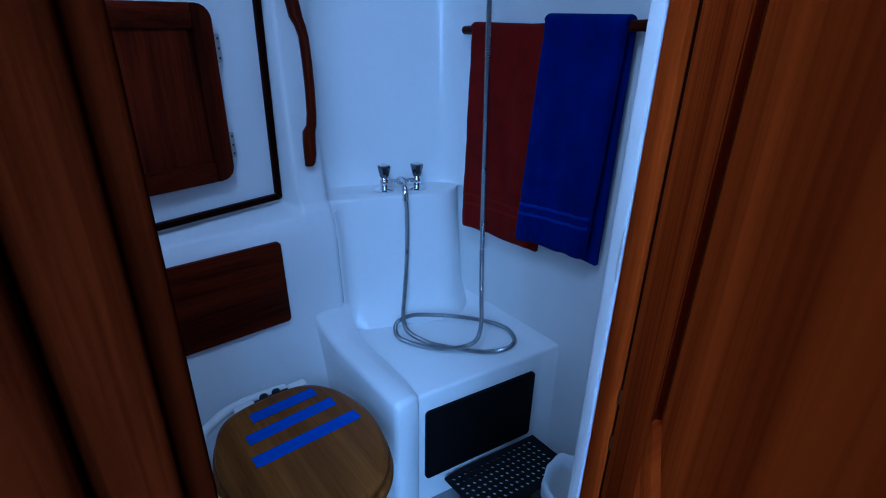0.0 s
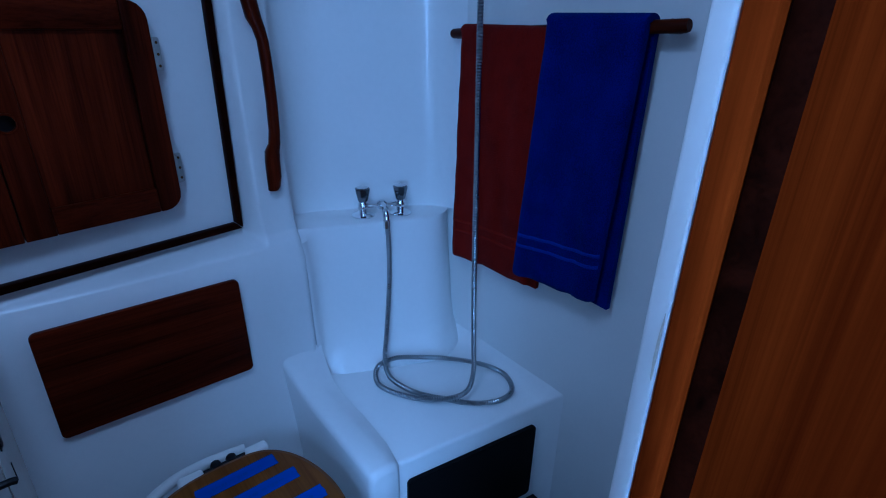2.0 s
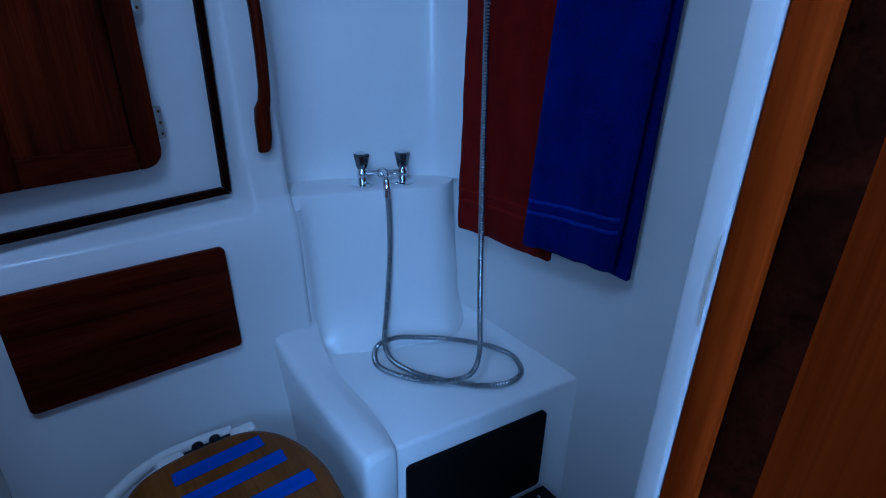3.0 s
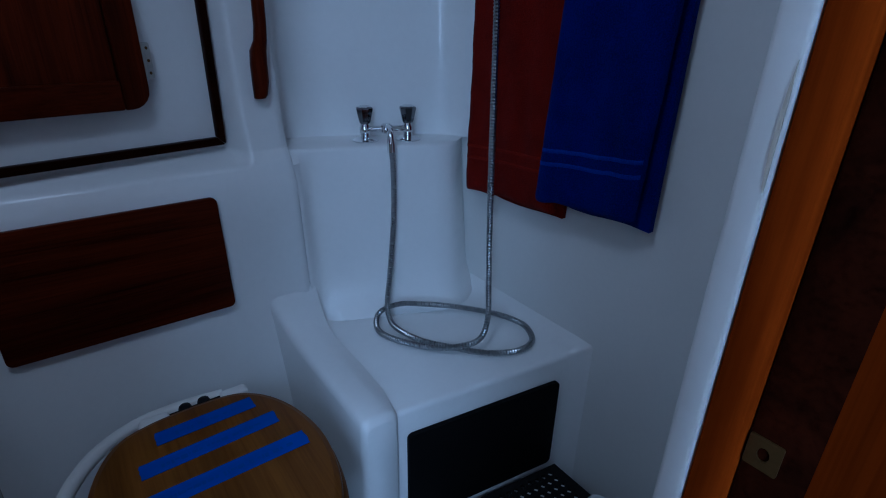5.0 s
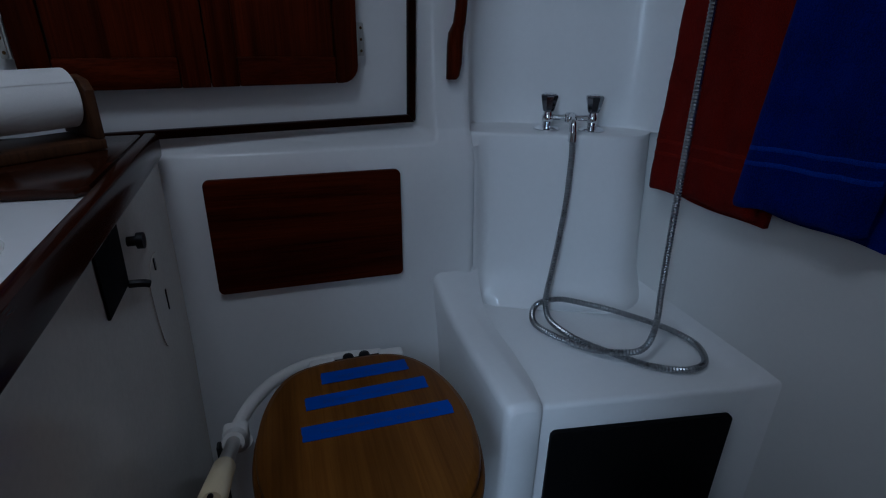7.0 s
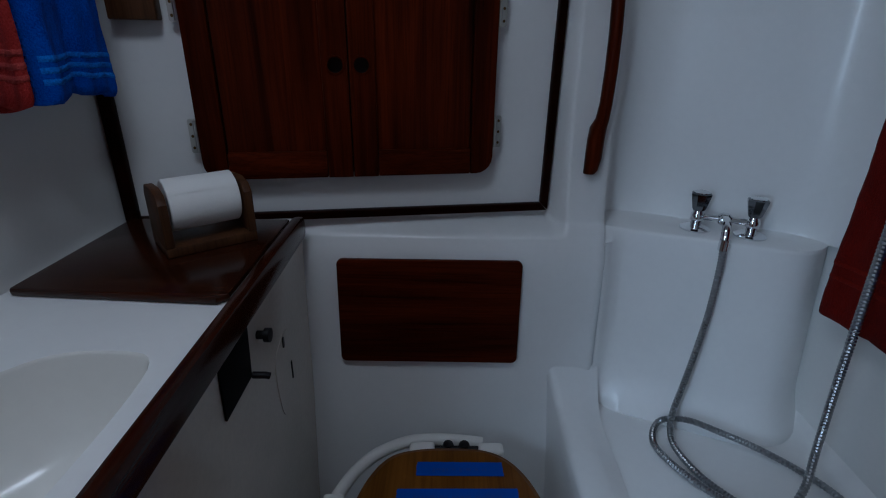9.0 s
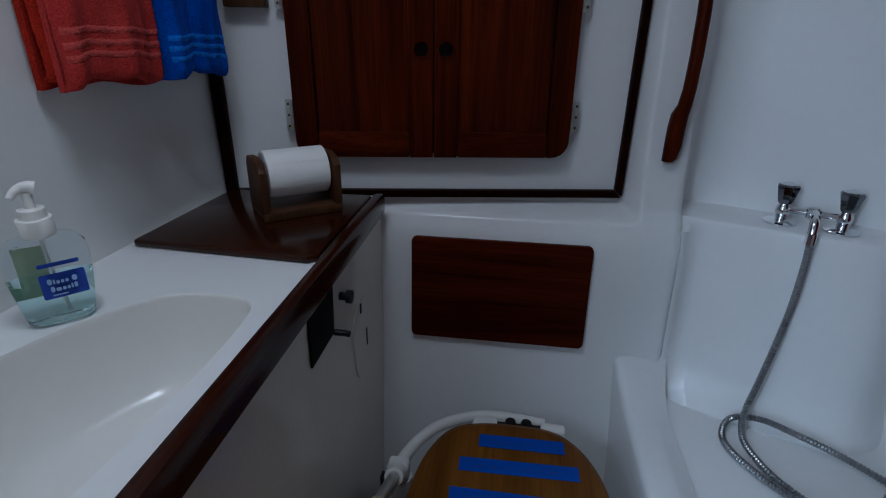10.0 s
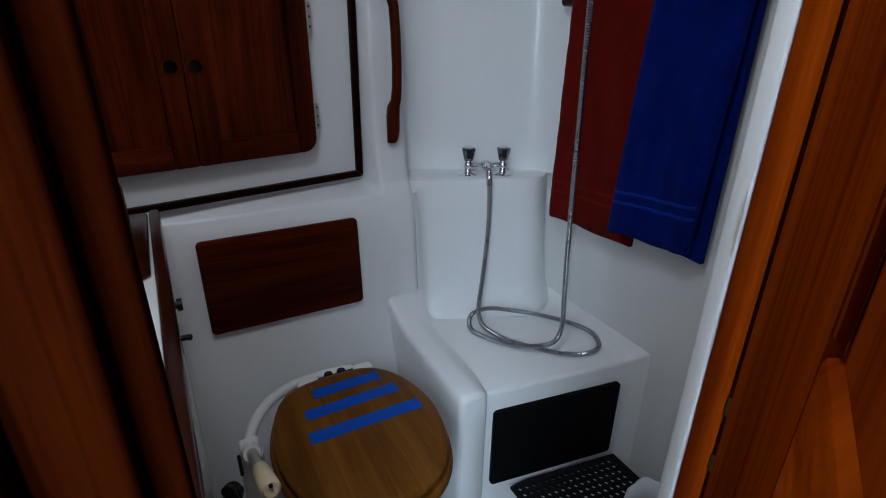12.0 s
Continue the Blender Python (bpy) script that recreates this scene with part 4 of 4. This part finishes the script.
# ---- toilet ----
def toilet():
    t = thing("toilet", (0.44, 1.12, 0), label="marine toilet with a closed oak lid and seat", category="toilet")
    egg = [(0.355, 1.300), (0.298, 1.276), (0.258, 1.19), (0.246, 1.08), (0.270, 0.97), (0.33, 0.903), (0.425, 0.876), (0.518, 0.896), (0.580, 0.962), (0.609, 1.08), (0.597, 1.18), (0.562, 1.258), (0.512, 1.299), (0.44, 1.305)]
    loop = chaikin(egg, 3, closed=True)
    cx, cy = 0.43, 1.095

    def stack(levels, cap=True):
        rows = []
        for k, z in levels:
            row = [(cx + (x - cx) * k, cy + 0.002 + (y - cy) * k, max(0, z - 0.006)) for x, y in loop]
            rows.append(row + row[:1])
        bm = sheet(rows)
        bmesh.ops.remove_doubles(bm, verts=bm.verts[:], dist=1e-5)
        if cap:
            bmesh.ops.holes_fill(bm, edges=[e for e in bm.edges if e.is_boundary], sides=0)
        return bm
    part("lid", stack([(0.95, 0.3985), (0.985, 0.400), (0.998, 0.406), (1.0, 0.412), (0.994, 0.4175), (0.980, 0.4205), (0.955, 0.4215), (0.945, 0.4235), (0.93, 0.4245), (0.5, 0.4255), (0.02, 0.426)]), OAK_Y, t, "oak lid with rounded edge", sharp=60)
    part("seat", stack([(0.99, 0.3665), (1.03, 0.369), (1.044, 0.377), (1.046, 0.384), (1.038, 0.391), (1.015, 0.3945), (0.985, 0.3945), (0.70, 0.398)]), OAK_Y, t, "oak seat ring", sharp=60)
    part("bowl", stack([(0.45, 0.10), (0.46, 0.16), (0.58, 0.22), (0.80, 0.29), (0.93, 0.33), (0.965, 0.345), (0.97, 0.360), (0.96, 0.3655)]), PORCELAIN, t, "white porcelain bowl", sharp=60)
    part("pedestal", stack([(0.62, 0.0), (0.62, 0.03), (0.58, 0.05), (0.47, 0.07), (0.45, 0.105)]), PORCELAIN, t)
    for x in (0.372, 0.512):
        part("hinge_block", rbox(x - 0.026, x + 0.026, 1.304, 1.334, 0.366, 0.404, 0.008, 3), PLASTIC, t, "white plastic hinge block")
    for x in (0.425, 0.458):
        part("hinge_knob", lathe([(0, 0), (0.010, 0.001), (0.012, 0.005), (0.010, 0.010), (0.004, 0.012), (0, 0.012)], Matrix.Translation((x, 1.328, 0.392)), 14), BLACK, t, "black hinge knob")
    part("hinge_rod", tube([(0.36, 1.322, 0.394), (0.525, 1.322, 0.394)], 0.006, 10), BLACK, t)
    part("inlet_pipe", tube(spline([(0.50, 1.375, 0.36), (0.42, 1.382, 0.362), (0.345, 1.372, 0.365), (0.280, 1.335, 0.366), (0.240, 1.285, 0.366), (0.218, 1.235, 0.366), (0.213, 1.215, 0.366)], 8), 0.0125, 14), PLASTIC, t, "curved white flushing pipe")
    p = part("pump", rbox(0.190, 0.232, 1.182, 1.222, 0.343, 0.380, 0.008, 3), PLASTIC, t, "white pump head block")
    part("collar", tube([(0.211, 1.186, 0.370), (0.2112, 1.172, 0.378), (0.2114, 1.160, 0.385)], lambda k: 0.020 - 0.002 * k, 18), PLASTIC, p)
    part("pump_rod", tube([(0.2112, 1.165, 0.382), (0.215, 1.035, 0.455)], 0.0115, 14), STEEL, p)
    part("handle", tube([(0.2150, 1.042, 0.451), (0.2151, 1.037, 0.454), (0.2165, 0.990, 0.480), (0.2190, 0.925, 0.517), (0.2192, 0.918, 0.521)], lambda k: 0.0150 + 0.0025 * k if 0 < k < 1 else 0.012, 16), IVORY, p, "yellowed ivory pump handle")
    part("handle_hole", tube([(0.2193, 0.9195, 0.529), (0.2194, 0.9165, 0.531)], 0.0035, 10), BLACK, p)
    part("screw", tube([(0.196, 1.184, 0.376), (0.196, 1.180, 0.378)], 0.0035, 8), BLACK, p)
    part("screw", tube([(0.226, 1.184, 0.376), (0.226, 1.180, 0.378)], 0.0035, 8), BLACK, p)
    part("clip", rbox(0.182, 0.1895, 1.168, 1.186, 0.325, 0.372, 0.003), BLACK, p, "black plastic clip")
    part("pump_body", tube([(0.211, 1.205, 0.0), (0.211, 1.205, 0.10), (0.211, 1.204, 0.26), (0.211, 1.203, 0.345)], 0.026, 18), PLASTIC, t)
    part("pump_foot", rbox(0.166, 0.256, 1.12, 1.25, 0.0, 0.06, 0.012, 3), PLASTIC, t)
    part("foot_bolt", lathe([(0, 0), (0.009, 0), (0.009, 0.006), (0, 0.008)], Matrix.Translation((0.211, 1.145, 0.060)), 6), STEEL, t)
    v = thing("seacock", (0.152, 1.36, 0.0), label="black plastic seacock valve beside the toilet", category="valve")
    part("valve_body", tube([(0.160, 1.37, 0.0), (0.160, 1.37, 0.06), (0.158, 1.365, 0.11)], 0.020, 14), BLACK, v)
    part("clamp", lathe([(0.020, 0), (0.026, 0.003), (0.026, 0.018), (0.020, 0.021)], Matrix.Translation((0.160, 1.37, 0.075)), 8), BLACK, v)
    part("lever", tube([(0.158, 1.365, 0.112), (0.160, 1.34, 0.118), (0.168, 1.30, 0.118)], lambda k: 0.009 - 0.002 * k, 10), BLACK, v)
    part("spigot", tube([(0.158, 1.37, 0.10), (0.145, 1.34, 0.13)], 0.013, 12), BLACK, v)


def tapes():
    """Three strips of blue masking tape with rows of illegible pen marks."""
    rnd = random.Random(4)
    z = 0.4202
    for (x0, x1, y0, y1, skew) in ((0.365, 0.528, 1.226, 1.259, 0.002), (0.332, 0.550, 1.162, 1.195, 0.004), (0.322, 0.574, 1.090, 1.124, -0.001)):
        at = lambda u, v, w: (u, v + skew * (u - x0) / 0.2, z + w)
        n = 6
        outline = [(x0 + rnd.uniform(-0.0012, 0.0012), y0 + (y1 - y0) * k / n) for k in range(n + 1)][::-1]
        outline += [(x1 + rnd.uniform(-0.0012, 0.0012), y0 + (y1 - y0) * k / n) for k in range(n + 1)]
        t = thing("tape_strip", at((x0 + x1) / 2, (y0 + y1) / 2, 0), label="blue masking tape strip with faint pen writing", category="tape", group="tape strips on the toilet lid")
        tp = part("tape", slab(outline, at, 0, 0.0006), TAPE, t)
        u = x0 + 0.03
        while u < x1 - 0.03:
            w = rnd.uniform(0.003, 0.011)
            hgt = rnd.uniform(0.003, 0.0085)
            part("pen_mark", slab(roundrect(u, min(u + w, x1 - 0.012), (y0 + y1) / 2 - hgt, (y0 + y1) / 2 + hgt * 0.2, 0.0012, 2), at, 0.0007, 0.0009), INK, tp)
            u += w + rnd.choice((0.0015, 0.002, 0.002, 0.007))


def floor_mat():
    """A black perforated duckboard on low feet, lying before the seat."""
    pts = [(0.815, 1.055), (0.86, 1.056), (1.146, 1.014), (1.146, 0.865), (0.815, 0.865)]
    holes = []
    for i in range(15):
        for j in range(7):
            x, y = 0.835 + 0.020 * i, 1.037 - 0.020 * j - 0.0027 * i
            holes.append([(x + 0.0065 * math.cos(a), y + 0.0065 * math.sin(a)) for a in (k * math.pi / 3 for k in range(6))])
    t = thing("duckboard", (0.98, 0.93, 0), label="black perforated plastic duckboard on the floor", category="duckboard")
    part("deck", slab(pts, world_plane, 0.074, 0.082, holes), RUBBER, t)
    for x in (0.83, 0.97, 1.115):
        part("bearer", rbox(x, x + 0.016, 0.87, 1.005, 0.0, 0.0675, 0.002), RUBBER, t)
    # pale sheet added so the holes read as if light shows through
    part("pale_backing", rbox(0.82, 1.14, 0.868, 1.004, 0.068, 0.0735), PLASTIC, t, "added pale backing that brightens the holes")


def waste_bin():
    b = thing("waste_bin", (1.03, 0.745, 0.0), label="small white plastic waste bin with a liner", category="bin")
    m = Matrix.Translation((1.03, 0.745, 0.0005))
    part("bin", lathe([(0, 0), (0.075, 0), (0.08, 0.004), (0.098, 0.175), (0.101, 0.18), (0.098, 0.184), (0.094, 0.18), (0.078, 0.01), (0, 0.008)], m, 36), PLASTIC, b)
    rows = []
    for r, z in ((0.104, 0.14), (0.1045, 0.17), (0.103, 0.188), (0.098, 0.193), (0.09, 0.186), (0.086, 0.15)):
        row = []
        for k in range(49):
            a = 2 * math.pi * k / 48
            wob = 0.0045 * math.sin(5 * a + 1) + 0.003 * math.sin(11 * a)
            row.append(m @ Vector(((r + wob * 0.5) * math.cos(a), (r + wob * 0.5) * math.sin(a), z + wob)))
        rows.append(row)
    bm = sheet(rows)
    bmesh.ops.remove_doubles(bm, verts=bm.verts[:], dist=1e-6)
    part("liner", bm, LABEL_WHITE, b, "translucent white bin liner", sharp=70)


LABEL_WHITE = plain("bin_liner", (0.74, 0.77, 0.80), 0.4, spread=0.05, bumps=0.1)
toilet()
tapes()
floor_mat()
waste_bin()
